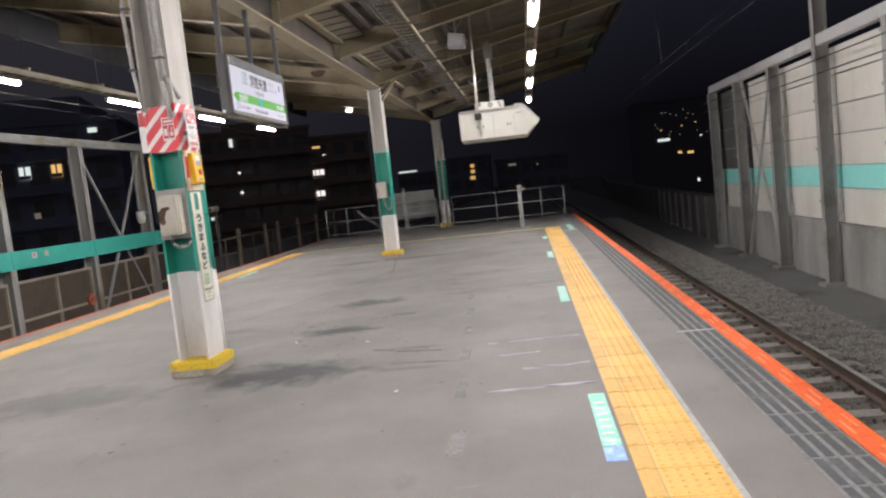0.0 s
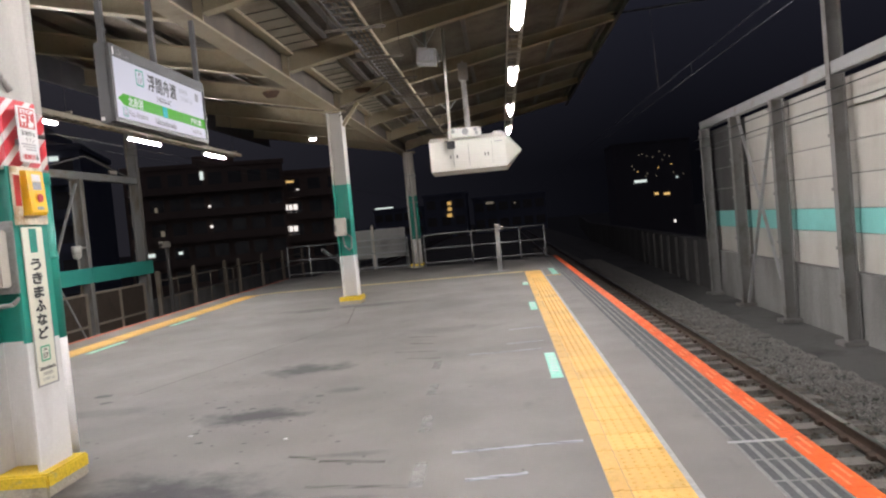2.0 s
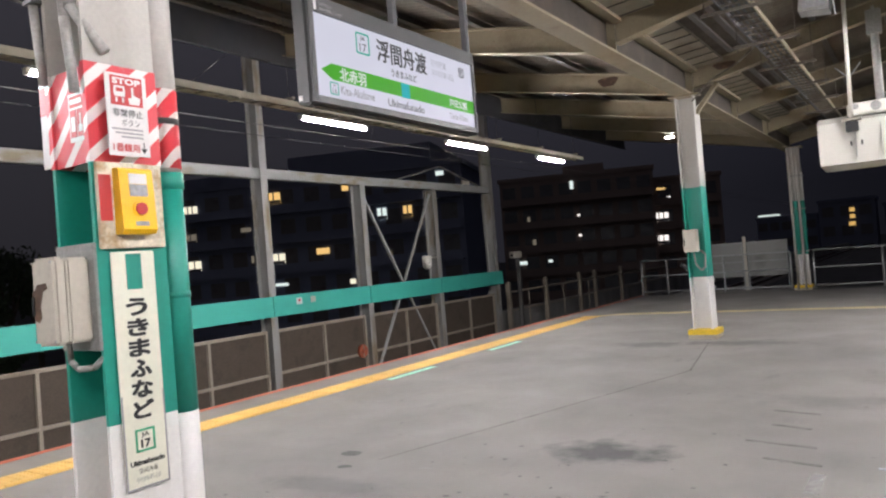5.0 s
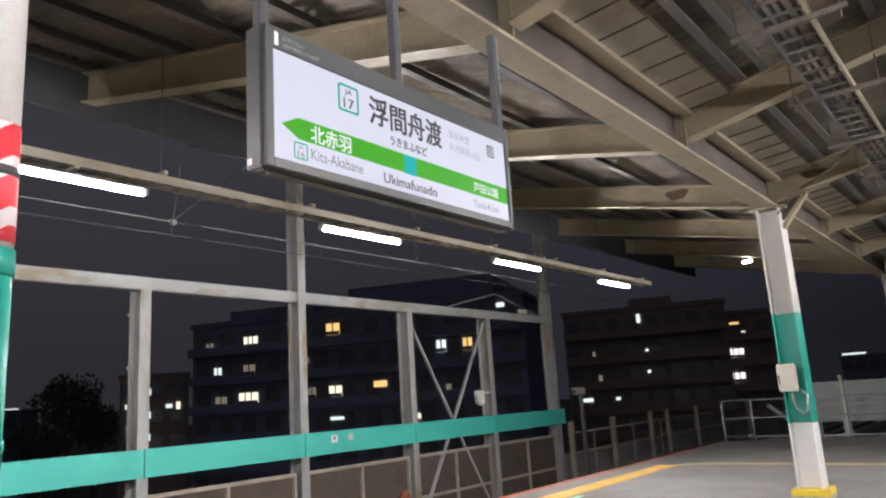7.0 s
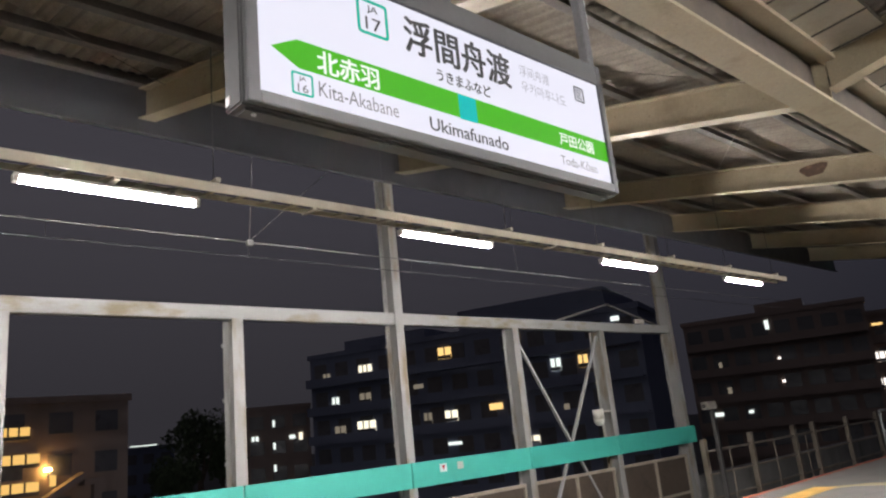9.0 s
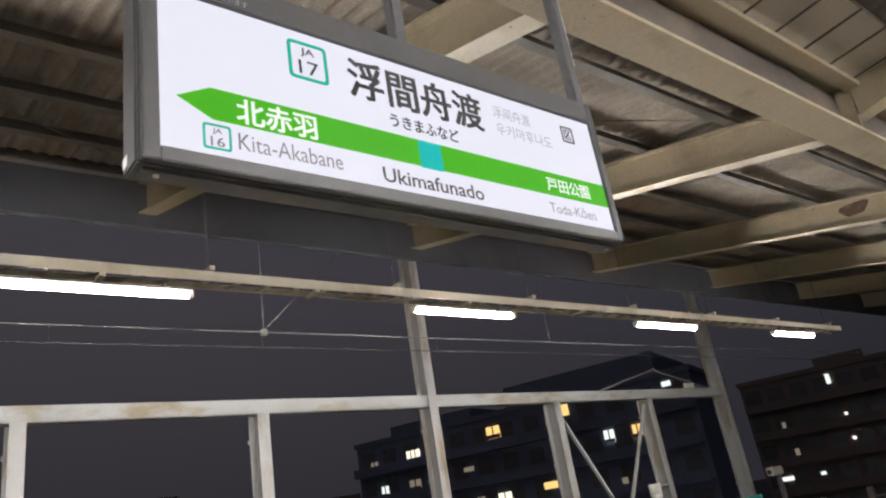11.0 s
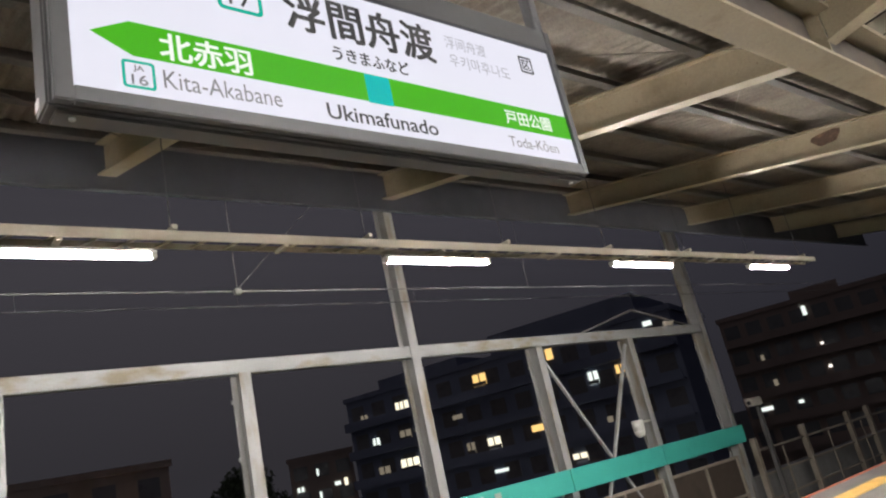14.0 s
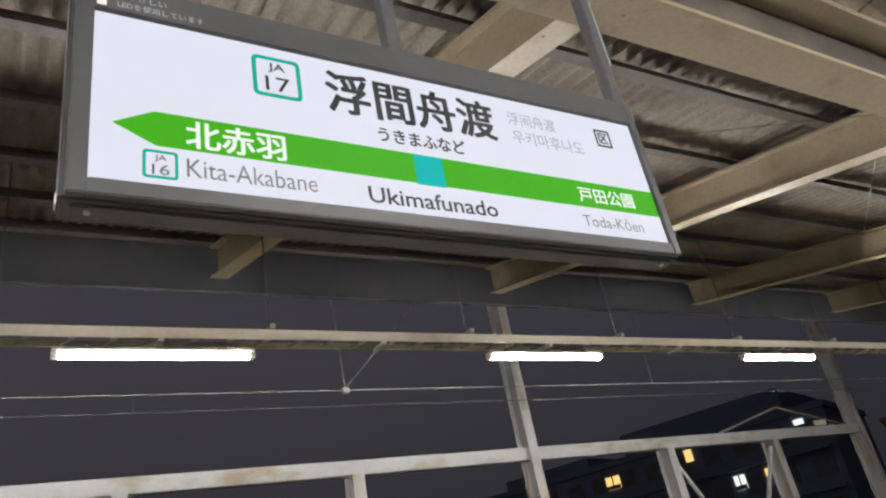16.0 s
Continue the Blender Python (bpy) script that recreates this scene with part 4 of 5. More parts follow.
# ---------- columns ----------
def column(x, y, ztop, stripes, pipe_side):
    """H-section canopy column: white foot, teal middle, cream head, on a yellow-topped concrete block."""
    c = thing("canopy_column", (x, y, 0.0), "steel H canopy column painted white and teal, yellow foot block", "column", "canopy columns")
    hx, hy, tf = 0.15, 0.17, 0.02
    zs = [(0.12, 0.985, "foot", M_WHITE), (0.985, 2.12 if stripes else 2.44, "middle", M_TEAL), (2.12 if stripes else 2.44, ztop, "head", M_CREAM)]
    for z0, z1, nm, m in zs:
        sh = Shape().prism(h_outline(x, y, hx, hy, tf, 0.008), "z", z0, z1)
        part(nm, sh, m, c, {"foot": "white painted lower part", "middle": "teal painted middle part", "head": "cream painted upper part"}[nm])
    part("base_block", Shape().box(x - 0.222, x + 0.222, y - 0.225, y + 0.225, 0.0, 0.115, 0.012), M_BASEC, c, "chipped concrete foot block")
    part("base_paint", Shape().box(x - 0.227, x + 0.227, y - 0.23, y + 0.23, 0.06, 0.155, 0.012), M_BASEY, c, "yellow painted top of the foot block")
    # rainwater pipe behind
    if pipe_side:
        px, py = x + 0.06, y + 0.175 + 0.085
        for z0, z1, m in ((0.13, 0.96, M_WHITE), (0.96, 2.1, M_TEAL), (2.1, 3.9, M_CREAM)):
            part("rain_pipe", Shape().bar((px, py, z0), (px, py, z1), 0.075, n=14), m, c)
        part("pipe_collar", Shape().bar((px, py, 2.02), (px, py, 2.1), 0.082, n=14).bar((px, py, 1.5), (px, py, 1.53), 0.079, n=14), M_TEAL, c)
        part("pipe_clip", Shape().bar((px, py, 2.33), (px, py, 2.36), 0.08, n=14), M_DARK, c)
    part("head_plate", Shape().box(x - 0.24, x + 0.24, y - 0.22, y + 0.22, ztop - 0.025, ztop, 0.004), M_BEAM, c)
    return c


C1X, C1Y = -3.2, 6.63
c1 = column(C1X, C1Y, 3.92, True, True)
c2 = column(-3.18, 16.82, 3.92, False, False)
c3 = column(-2.97, 26.72, 3.92, False, False)
for xx, rr, top, whole in ((-3.08, 0.03, 3.9, True), (-2.99, 0.034, 3.9, False), (-2.89, 0.028, 3.9, True), (-2.79, 0.03, 3.2, False)):
    if whole:
        part("riser_pipe", Shape().bar((xx, 26.48, 0.0), (xx, 26.48, top), rr, n=10), M_CREAM, c3, "cream riser pipe")
    else:
        for z0, z1, m in ((0.15, 0.985, M_WHITE), (0.985, 2.44, M_TEAL), (2.44, top, M_CREAM)):
            part("riser_pipe", Shape().bar((xx, 26.49, z0), (xx, 26.49, z1), rr, n=10), m, c3)
for z in (1.05, 2.2, 3.1):
    part("pipe_clamp", Shape().box(-3.12, -2.74, 26.46, 26.55, z, z + 0.03), M_BACKG, c3)
# red and white film round the first column
F = Shape()
F.box(C1X - 0.155, C1X - 0.125, C1Y - 0.174, C1Y + 0.174, 2.12, 2.54).box(C1X + 0.125, C1X + 0.155, C1Y - 0.174, C1Y + 0.174, 2.12, 2.555).box(C1X - 0.125, C1X + 0.125, C1Y - 0.014, C1Y + 0.014, 2.12, 2.54)
part("warning_film", F, M_STRIPE, c1, "red and white striped warning film")
part("film_on_pipe", Shape().bar((C1X + 0.06, C1Y + 0.26, 2.12), (C1X + 0.06, C1Y + 0.26, 2.5), 0.078, n=14), M_STRIPE, c1)

FX = C1X + 0.155        # east face of the first column
# name plate with the station's name in kana
pl = thing("name_plate", (FX, 6.62, 0.69), "tall cream station name plate on the column", "sign")
part("plate", Shape().box(FX, FX + 0.008, 6.513, 6.725, 0.687, 1.728, 0.003), M_SIGNCR, pl)
sh = Shape()
for a, b_, c_, d_ in ((6.513, 6.725, 0.687, 0.696), (6.513, 6.52, 0.696, 1.1), (6.718, 6.725, 0.696, 1.1)):
    sh.box(FX + 0.008, FX + 0.0095, a, b_, c_, d_)
part("plate_border", sh, M_INKG, pl)
part("green_mark", Shape().box(FX + 0.008, FX + 0.0095, 6.582, 6.656, 1.56, 1.717), M_TEAL, pl)
for i, ch in enumerate("うきまふなど"):
    lettering("kana", ch, 6.566, 6.672, 1.441 - i * 0.0905, 1.523 - i * 0.0905, FX + 0.0095, M_INK, pl, 0.0105)
sh = Shape()
for a, b_, c_, d_ in ((6.568, 6.664, 0.936, 0.946), (6.568, 6.664, 0.846, 0.856), (6.568, 6.578, 0.856, 0.936), (6.654, 6.664, 0.856, 0.936)):
    sh.box(FX + 0.008, FX + 0.0095, a, b_, c_, d_)
part("number_frame", sh, M_LGREEN, pl)
lettering("code", "JA", 6.596, 6.636, 0.906, 0.93, FX + 0.0095, M_INK, pl, 0.002)
lettering("code", "17", 6.592, 6.64, 0.862, 0.9, FX + 0.0095, M_INK, pl, 0.005)
lettering("name", "Ukimafunado", 6.535, 6.705, 0.79, 0.815, FX + 0.0095, M_INK, pl, 0.003)
lettering("name", "浮间舟渡", 6.573, 6.667, 0.752, 0.776, FX + 0.0095, M_INK, pl)
lettering("name", "우키마후나도", 6.558, 6.682, 0.717, 0.739, FX + 0.0095, M_INKG, pl)

# emergency stop button with its notice
nb = thing("stop_button", (FX, 6.62, 1.76), "yellow emergency stop button box on a cream back plate", "button")
part("back_plate", Shape().box(FX, FX + 0.02, 6.468, 6.785, 1.742, 2.118, 0.004), M_PLATEW, nb)
part("red_mark", Shape().box(FX + 0.02, FX + 0.0225, 6.474, 6.53, 1.862, 2.062), M_RED, nb)
bb = part("button_box", Shape().prism([(FX + 0.02, 1.8), (FX + 0.065, 1.8), (FX + 0.08, 1.82), (FX + 0.066, 2.08), (FX + 0.056, 2.09), (FX + 0.02, 2.09)], "y", 6.54, 6.705), M_YBOX, nb)


def on_face(z):
    """How far the button box's sloping face stands out at a height."""
    return FX + 0.08 - 0.014 * (z - 1.82) / 0.26


part("button_rim", Shape().bar((on_face(1.91) - 0.004, 6.63, 1.91), (on_face(1.91) + 0.004, 6.63, 1.91), 0.037, n=18), M_YBOX, bb)
part("button", Shape().bar((on_face(1.91), 6.63, 1.91), (on_face(1.91) + 0.014, 6.63, 1.91), 0.027, n=18), M_RED, bb, "round red push button")
for nm, za, zb_, mm in (("button_label", 2.02, 2.065, M_PAPER), ("button_strip", 1.965, 2.018, M_INKG)):
    part(nm, Shape().prism([(on_face(za) - 0.002, za), (on_face(za) + 0.002, za), (on_face(zb_) + 0.002, zb_), (on_face(zb_) - 0.002, zb_)], "y", 6.585, 6.672), mm, bb)
part("button_caption", Shape().prism([(on_face(1.835) - 0.002, 1.835), (on_face(1.835) + 0.001, 1.835), (on_face(1.855) + 0.001, 1.855), (on_face(1.855) - 0.002, 1.855)], "y", 6.6, 6.665), M_INKG, bb)


def stop_notice(y0):
    st = thing("stop_notice", (FX, y0, 2.14), "white notice with a red STOP heading", "notice")
    X = FX + 0.06

    def at(y):
        return y0 + 0.88 * y

    def up(z):
        return 2.142 + 0.85 * (z - 2.125)

    part("sheet", Shape().box(X, X + 0.006, y0, at(0.225), 2.142, up(2.55), 0.002), M_PAPER, st)
    part("heading", Shape().box(X + 0.006, X + 0.0075, at(0.025), at(0.2), up(2.385), up(2.537)), M_RED, st)
    lettering("stop_word", "STOP", at(0.036), at(0.19), up(2.493), up(2.528), X + 0.0085, M_PAPER, st, 0.005)
    train = Shape().prism([(at(0.045), up(2.43)), (at(0.1), up(2.43)), (at(0.104), up(2.45)), (at(0.1), up(2.485)), (at(0.045), up(2.485)), (at(0.041), up(2.45))], "x", X + 0.0075, X + 0.0085)
    train.box(X + 0.0075, X + 0.0085, at(0.05), at(0.06), up(2.4), up(2.425)).box(X + 0.0075, X + 0.0085, at(0.085), at(0.095), up(2.4), up(2.425))
    part("train_mark", train, M_PAPER, st)
    part("train_windscreen", Shape().box(X + 0.0085, X + 0.0092, at(0.054), at(0.091), up(2.455), up(2.475)), M_RED, st)
    point = Shape().prism([(at(0.125), up(2.395)), (at(0.178), up(2.395)), (at(0.186), up(2.43)), (at(0.15), up(2.445)), (at(0.15), up(2.485)), (at(0.138), up(2.485)), (at(0.138), up(2.43)), (at(0.118), up(2.425))], "x", X + 0.0075, X + 0.0085)
    part("press_mark", point, M_PAPER, st)
    lettering("notice_word", "非常停止", at(0.03), at(0.195), up(2.325), up(2.367), X + 0.0075, M_INK, st, 0.001)
    lettering("notice_word", "ボタン", at(0.075), at(0.175), up(2.278), up(2.315), X + 0.0075, M_INK, st)
    sh = Shape()
    for z, w in ((2.258, 0.17), (2.238, 0.15), (2.218, 0.12)):
        sh.box(X + 0.006, X + 0.0075, at(0.19 - w), at(0.19), up(z), up(z + 0.009))
    part("small_print", sh, M_INKG, st)
    lettering("track_word", "1番線用", at(0.02), at(0.165), up(2.145), up(2.19), X + 0.0075, M_RED, st, 0.002)
    part("arrow", Shape().box(X + 0.006, X + 0.0075, at(0.188), at(0.193), up(2.15), up(2.2)).prism([(at(0.172), up(2.168)), (at(0.19), up(2.142)), (at(0.208), up(2.168))], "x", X + 0.006, X + 0.0075), M_INK, st)
    part("bracket", Shape().box(FX, X, at(0.06), at(0.16), up(2.265), up(2.305)), M_BACKG, st)
    return st


stop_notice(6.508)
# plate behind the striped film on the other track's side, seen edge-on past the column
o2 = thing("stop_notice", (C1X - 0.215, 6.47, 2.15), "white notice with a red STOP heading", "notice")
part("sheet", Shape().box(C1X - 0.215, C1X - 0.155, 6.458, 6.464, 2.13, 2.52, 0.002), M_PAPER, o2)
part("heading", Shape().box(C1X - 0.21, C1X - 0.1555, 6.456, 6.458, 2.37, 2.5), M_RED, o2)
o3 = thing("stop_sticker", (C1X, 6.61, 2.2), "small red and white STOP sticker on the striped film", "sticker")
part("backing", Shape().box(C1X - 0.124, C1X + 0.124, 6.469, 6.472, 2.12, 2.54), M_STRIPE, o3, "striped film across the recess")
part("sheet", Shape().box(C1X + 0.0025, C1X + 0.1215, 6.466, 6.469, 2.22, 2.43), M_PAPER, o3)
part("heading", Shape().box(C1X + 0.0110, C1X + 0.1130, 6.4645, 6.466, 2.37, 2.42), M_RED, o3)
part("pictogram", Shape().box(C1X + 0.0110, C1X + 0.0577, 6.4645, 6.466, 2.24, 2.36).box(C1X + 0.0637, C1X + 0.1130, 6.4645, 6.466, 2.24, 2.36), M_RED, o3)
sh = Shape().box(C1X + 0.0212, C1X + 0.1045, 6.4635, 6.4645, 2.385, 2.405).box(C1X + 0.0195, C1X + 0.0493, 6.4635, 6.4645, 2.265, 2.33).box(C1X + 0.0747, C1X + 0.1045, 6.4635, 6.4645, 2.26, 2.29).box(C1X + 0.0858, C1X + 0.0943, 6.4635, 6.4645, 2.29, 2.34)
part("white_print", sh, M_PAPER, o3)
yb = thing("stop_button", (C1X - 0.215, 6.62, 1.78), "yellow emergency stop button box on the column's far face", "button")
part("button_box", Shape().box(C1X - 0.225, C1X - 0.155, 6.55, 6.73, 1.79, 2.1, 0.01), M_YBOX, yb)

# telephone box on the recess of the first column
bx = thing("telephone_box", (C1X, 6.44, 1.3), "weathered beige wall box with a torn dark sticker", "box")
part("back_plate", Shape().box(C1X - 0.145, C1X + 0.152, 6.445, 6.46, 1.31, 1.772, 0.004), M_BACKG, bx)
part("body", Shape().box(C1X - 0.06, C1X + 0.112, 6.345, 6.445, 1.355, 1.715, 0.01), M_BOXG, bx)
bl = part("lid", Shape().box(C1X - 0.066, C1X + 0.112, 6.29, 6.343, 1.35, 1.72, 0.014), M_BOXG, bx)
BX = C1X - 0.066
ring = [(BX + 0.004 + 0.85 * u, 0.05 + z) for u, z in ((0, 1.52), (0.03, 1.54), (0.05, 1.56), (0.13, 1.565), (0.14, 1.54), (0.1, 1.53), (0.07, 1.47), (0.075, 1.42), (0.05, 1.4), (0.02, 1.41), (0, 1.43))]
part("torn_sticker", Shape().prism(ring, "y", 6.287, 6.2895), M_RUST, bl)
part("lock", Shape().box(BX + 0.006, BX + 0.022, 6.282, 6.29, 1.48, 1.56), M_BLACK, bl)
repeat("lid_screw", mesh_of("lid_screw", Shape().bar((0, 0, 0), (0, -0.004, 0), 0.006, n=8), M_GALV), bx, [(BX + u, 6.29, z) for u in (0.016, 0.16) for z in (1.37, 1.7)])
part("cable_loop", Shape().path([(C1X - 0.03, 6.41, 1.36), (C1X - 0.02, 6.41, 1.27), (C1X + 0.02, 6.42, 1.235), (C1X + 0.1, 6.445, 1.24), (C1X + 0.135, 6.47, 1.28)], 0.014, 8), M_BACKG, bx)

# conduits up the first column
cd = thing("column_conduit", (C1X, 6.47, 2.5), "grey conduits running up the column", "conduit")
part("conduit", Shape().path([(C1X + 0.12, 6.43, 2.42), (C1X + 0.08, 6.43, 2.75), (C1X + 0.06, 6.43, 3.0), (C1X + 0.05, 6.43, 3.9)], 0.022, 8), M_PIPE, cd)
part("conduit", Shape().path([(FX + 0.02, 6.55, 2.6), (FX - 0.05, 6.44, 2.8), (C1X + 0.1, 6.43, 3.05), (C1X + 0.1, 6.43, 3.9)], 0.024, 8), M_PIPE, cd)
part("conduit", Shape().path([(C1X - 0.14, 6.44, 2.5), (C1X - 0.185, 6.44, 2.9), (C1X - 0.205, 6.44, 3.4), (C1X - 0.15, 6.44, 3.9)], 0.02, 8), M_PIPE, cd)
for z in (2.95, 3.5):
    part("conduit_clip", Shape().box(C1X + 0.02, C1X + 0.13, 6.4, 6.47, z, z + 0.02), M_DARK, cd)
    part("conduit_clip", Shape().box(C1X - 0.21, C1X - 0.14, 6.41, 6.47, z - 0.08, z - 0.06), M_DARK, cd)

# box on the second column
b2 = thing("junction_box", (-3.2, 16.6, 1.4), "small beige junction box with a looped conduit", "box")
part("body", Shape().box(-3.34, -3.12, 16.5, 16.64, 1.4, 1.76, 0.012), M_BOXG, b2)
part("latch", Shape().box(-3.325, -3.308, 16.494, 16.5, 1.5, 1.62), M_BLACK, b2)
part("conduit_loop", Shape().path([(-3.2, 16.57, 1.38), (-3.18, 16.57, 1.2), (-3.1, 16.57, 1.1), (-3.04, 16.57, 1.15), (-3.03, 16.6, 1.35), (-3.1, 16.6, 1.42)], 0.014, 8), M_BACKG, b2)

# ---------- station sign ----------
SX, SA, SB, SZ0, SZ1 = -3.078, 7.905, 9.818, 2.585, 3.24
sg = thing("station_sign", (SX - 0.1, 8.87, SZ0), "hanging backlit station name sign in a grey metal case", "sign")
PA, PB, PZ0, PZ1 = 7.948, 9.785, 2.628, 3.139
part("case", Shape().box(SX - 0.115, SX - 0.012, SA - 0.012, SB + 0.012, SZ0 - 0.004, SZ1, 0.006), M_SIGNF, sg)
part("frame", Shape().box(SX - 0.012, SX + 0.012, SA, PA, SZ0, SZ1, 0.003).box(SX - 0.012, SX + 0.012, PB, SB, SZ0, SZ1, 0.003).box(SX - 0.012, SX + 0.012, PA, PB, SZ0, PZ0, 0.003).box(SX - 0.012, SX + 0.012, PA, PB, PZ1, SZ1, 0.003), M_SIGNF, sg)
part("panel", Shape().box(SX - 0.011, SX - 0.002, PA, PB, PZ0, PZ1), M_PANEL, sg, "white glowing acrylic panel")
face = bpy.data.objects["panel"]
part("bottom_lip", Shape().box(SX - 0.095, SX - 0.03, SA + 0.01, SB - 0.01, SZ0 - 0.013, SZ0 - 0.004, 0.003), M_SIGNF, sg)
for y in (SA + 0.05, SB - 0.05):
    part("screw", Shape().bar((SX - 0.05, y, SZ0 - 0.013), (SX - 0.05, y, SZ0 - 0.019), 0.008, n=10), M_GALV, sg)


T = SX - 0.001


def rounded(y0, y1, z0, z1, r):
    """A rectangle's outline with rounded corners."""
    out = []
    for cy, cz, a0 in ((y1 - r, z1 - r, 0), (y0 + r, z1 - r, 90), (y0 + r, z0 + r, 180), (y1 - r, z0 + r, 270)):
        out += [(cy + r * math.cos(math.radians(a0 + a)), cz + r * math.sin(math.radians(a0 + a))) for a in (0, 30, 60, 90)]
    return out


def frame_box(name, m, y0, y1, z0, z1, w, r):
    """A hollow frame with rounded corners, laid on the panel."""
    sh = Shape()
    outer, inner = rounded(y0, y1, z0, z1, r), rounded(y0 + w, y1 - w, z0 + w, z1 - w, max(0.001, r - w * 0.6))
    rings = [[sh.bm.verts.new((x, y, z)) for y, z in o] for x in (SX - 0.002, T) for o in (outer, inner)]
    n = len(outer)
    for k in range(n):
        q = (k + 1) % n
        sh.bm.faces.new((rings[2][k], rings[2][q], rings[3][q], rings[3][k]))
        sh.bm.faces.new((rings[0][k], rings[0][q], rings[2][q], rings[2][k]))
        sh.bm.faces.new((rings[3][k], rings[3][q], rings[1][q], rings[1][k]))
    bmesh.ops.recalc_face_normals(sh.bm, faces=sh.bm.faces)
    part(name, sh, m, face)


def words(body, y0, y1, z0, z1, m, bold=0.0, x=T):
    lettering("sign_word", body, y0, y1, z0, z1, x, m, face, bold)


part("green_arrow", Shape().prism([(7.996, 2.797), (8.091, 2.847), (PB - 0.001, 2.841), (PB - 0.001, 2.738), (8.095, 2.745)], "x", SX - 0.002, T), M_SGREEN, face, "bright green line arrow")
part("cyan_square", Shape().box(SX - 0.002, T + 0.001, 8.809, 8.905, 2.738, 2.843), M_SCYAN, face, "cyan square on the line")
frame_box("code_frame", M_SFRAME, 8.345, 8.484, 2.962, 3.105, 0.012, 0.016)
words("JA", 8.39, 8.439, 3.048, 3.083, M_SINK, 0.0015)
words("17", 8.38, 8.45, 2.983, 3.034, M_SINK, 0.001)
words("浮間舟渡", 8.557, 9.146, 2.947, 3.105, M_SINK, 0.0085)
words("うきまふなど", 8.705, 9.005, 2.871, 2.924, M_SINK, 0.003)
words("浮间舟渡", 9.207, 9.41, 3.034, 3.088, M_SINKL)
words("우키마후나도", 9.21, 9.516, 2.957, 3.012, M_SINKL)
frame_box("ward_frame", M_SINK, 9.594, 9.667, 3.013, 3.089, 0.008, 0.006)
words("区", 9.608, 9.653, 3.027, 3.075, M_SINK, 0.003)
words("北赤羽", 8.163, 8.42, 2.75, 2.836, M_SWHITE, 0.004, T + 0.001)
frame_box("code_frame", M_SFRAME, 8.064, 8.145, 2.652, 2.732, 0.0075, 0.009)
words("JA", 8.091, 8.118, 2.698, 2.719, M_SINKG, 0.001)
words("16", 8.085, 8.125, 2.662, 2.692, M_SINKG, 0.0008)
words("Kita-Akabane", 8.165, 8.498, 2.666, 2.72, M_SINKG)
words("Ukimafunado", 8.645, 9.073, 2.655, 2.71, M_SINK, 0.0022)
words("戸田公園", 9.426, 9.677, 2.757, 2.818, M_SWHITE, 0.0025, T + 0.001)
words("Toda-Kōen", 9.415, 9.683, 2.664, 2.709, M_SINKG)
# maker's small print in the header strip
part("header_mark", Shape().box(SX + 0.012, SX + 0.0135, 7.952, 7.974, 3.15, 3.215), M_PAPER, sg)
lettering("header_word", "にやさしい", 8.0, 8.12, 3.185, 3.207, SX + 0.0135, M_INKG, sg)
lettering("header_word", "LEDを使用しています", 8.0, 8.215, 3.153, 3.175, SX + 0.0135, M_INKG, sg)
part("corner_tag", Shape().box(SX - 0.105, SX - 0.075, SA - 0.015, SA - 0.012, SZ0 + 0.015, SZ0 + 0.045), M_PAPER, sg)
for y in (7.93, 8.84, 9.825):
    part("hanger", Shape().box(SX - 0.08, SX - 0.03, y - 0.025, y + 0.025, SZ1, 3.93, 0.004), M_DARK, sg, "dark steel hanger bar")
ch = thing("hanging_chain", (-3.13, 9.9, 3.6), "thin steel safety chain beside the sign hanger", "chain")
sh = Shape()
for k in range(14):
    z = 3.95 - k * 0.032
    w = (0.008, 0.0) if k % 2 else (0.0, 0.008)
    sh.bar((-3.13 - w[0], 9.87 - w[1], z), (-3.13 + w[0], 9.87 + w[1], z), 0.005, n=5).bar((-3.13 - w[0], 9.87 - w[1], z - 0.03), (-3.13 + w[0], 9.87 + w[1], z - 0.03), 0.005, n=5)
    sh.bar((-3.13 - w[0], 9.87 - w[1], z), (-3.13 - w[0], 9.87 - w[1], z - 0.03), 0.004, n=5).bar((-3.13 + w[0], 9.87 + w[1], z), (-3.13 + w[0], 9.87 + w[1], z - 0.03), 0.004, n=5)
part("links", sh, M_GALV, ch)

# ---------- tube lights ----------
def tube_light(x, y, z, hood):
    t = thing("tube_light", (x, y, z), "bright white tube light under the canopy's light rail", "lamp", "platform tube lights")
    sh = Shape().box(x - hood, x + hood, y - 0.66, y + 0.66, z + 0.03, z + 0.048, 0.005)
    part("housing", sh, M_HOUSING, t)
    repeat("stem", mesh_of("stem", Shape().box(-0.012, 0.012, -0.015, 0.015, 0.046, 0.086), M_DARK), t, [(x, y - 0.45, z), (x, y + 0.45, z)])
    part("tube", Shape().prism([(x + 0.021 * math.cos(a), z + 0.007 + 0.021 * math.sin(a)) for a in np.linspace(0, 2 * math.pi, 13)[:-1]], "y", y - 0.62, y + 0.62), M_TUBE, t, "glowing white tube")
    repeat("end_cap", mesh_of("end_cap", Shape().box(-0.03, 0.03, -0.02, 0.02, -0.01, 0.03), M_HOUSING), t, [(x, y - 0.64, z), (x, y + 0.64, z)])


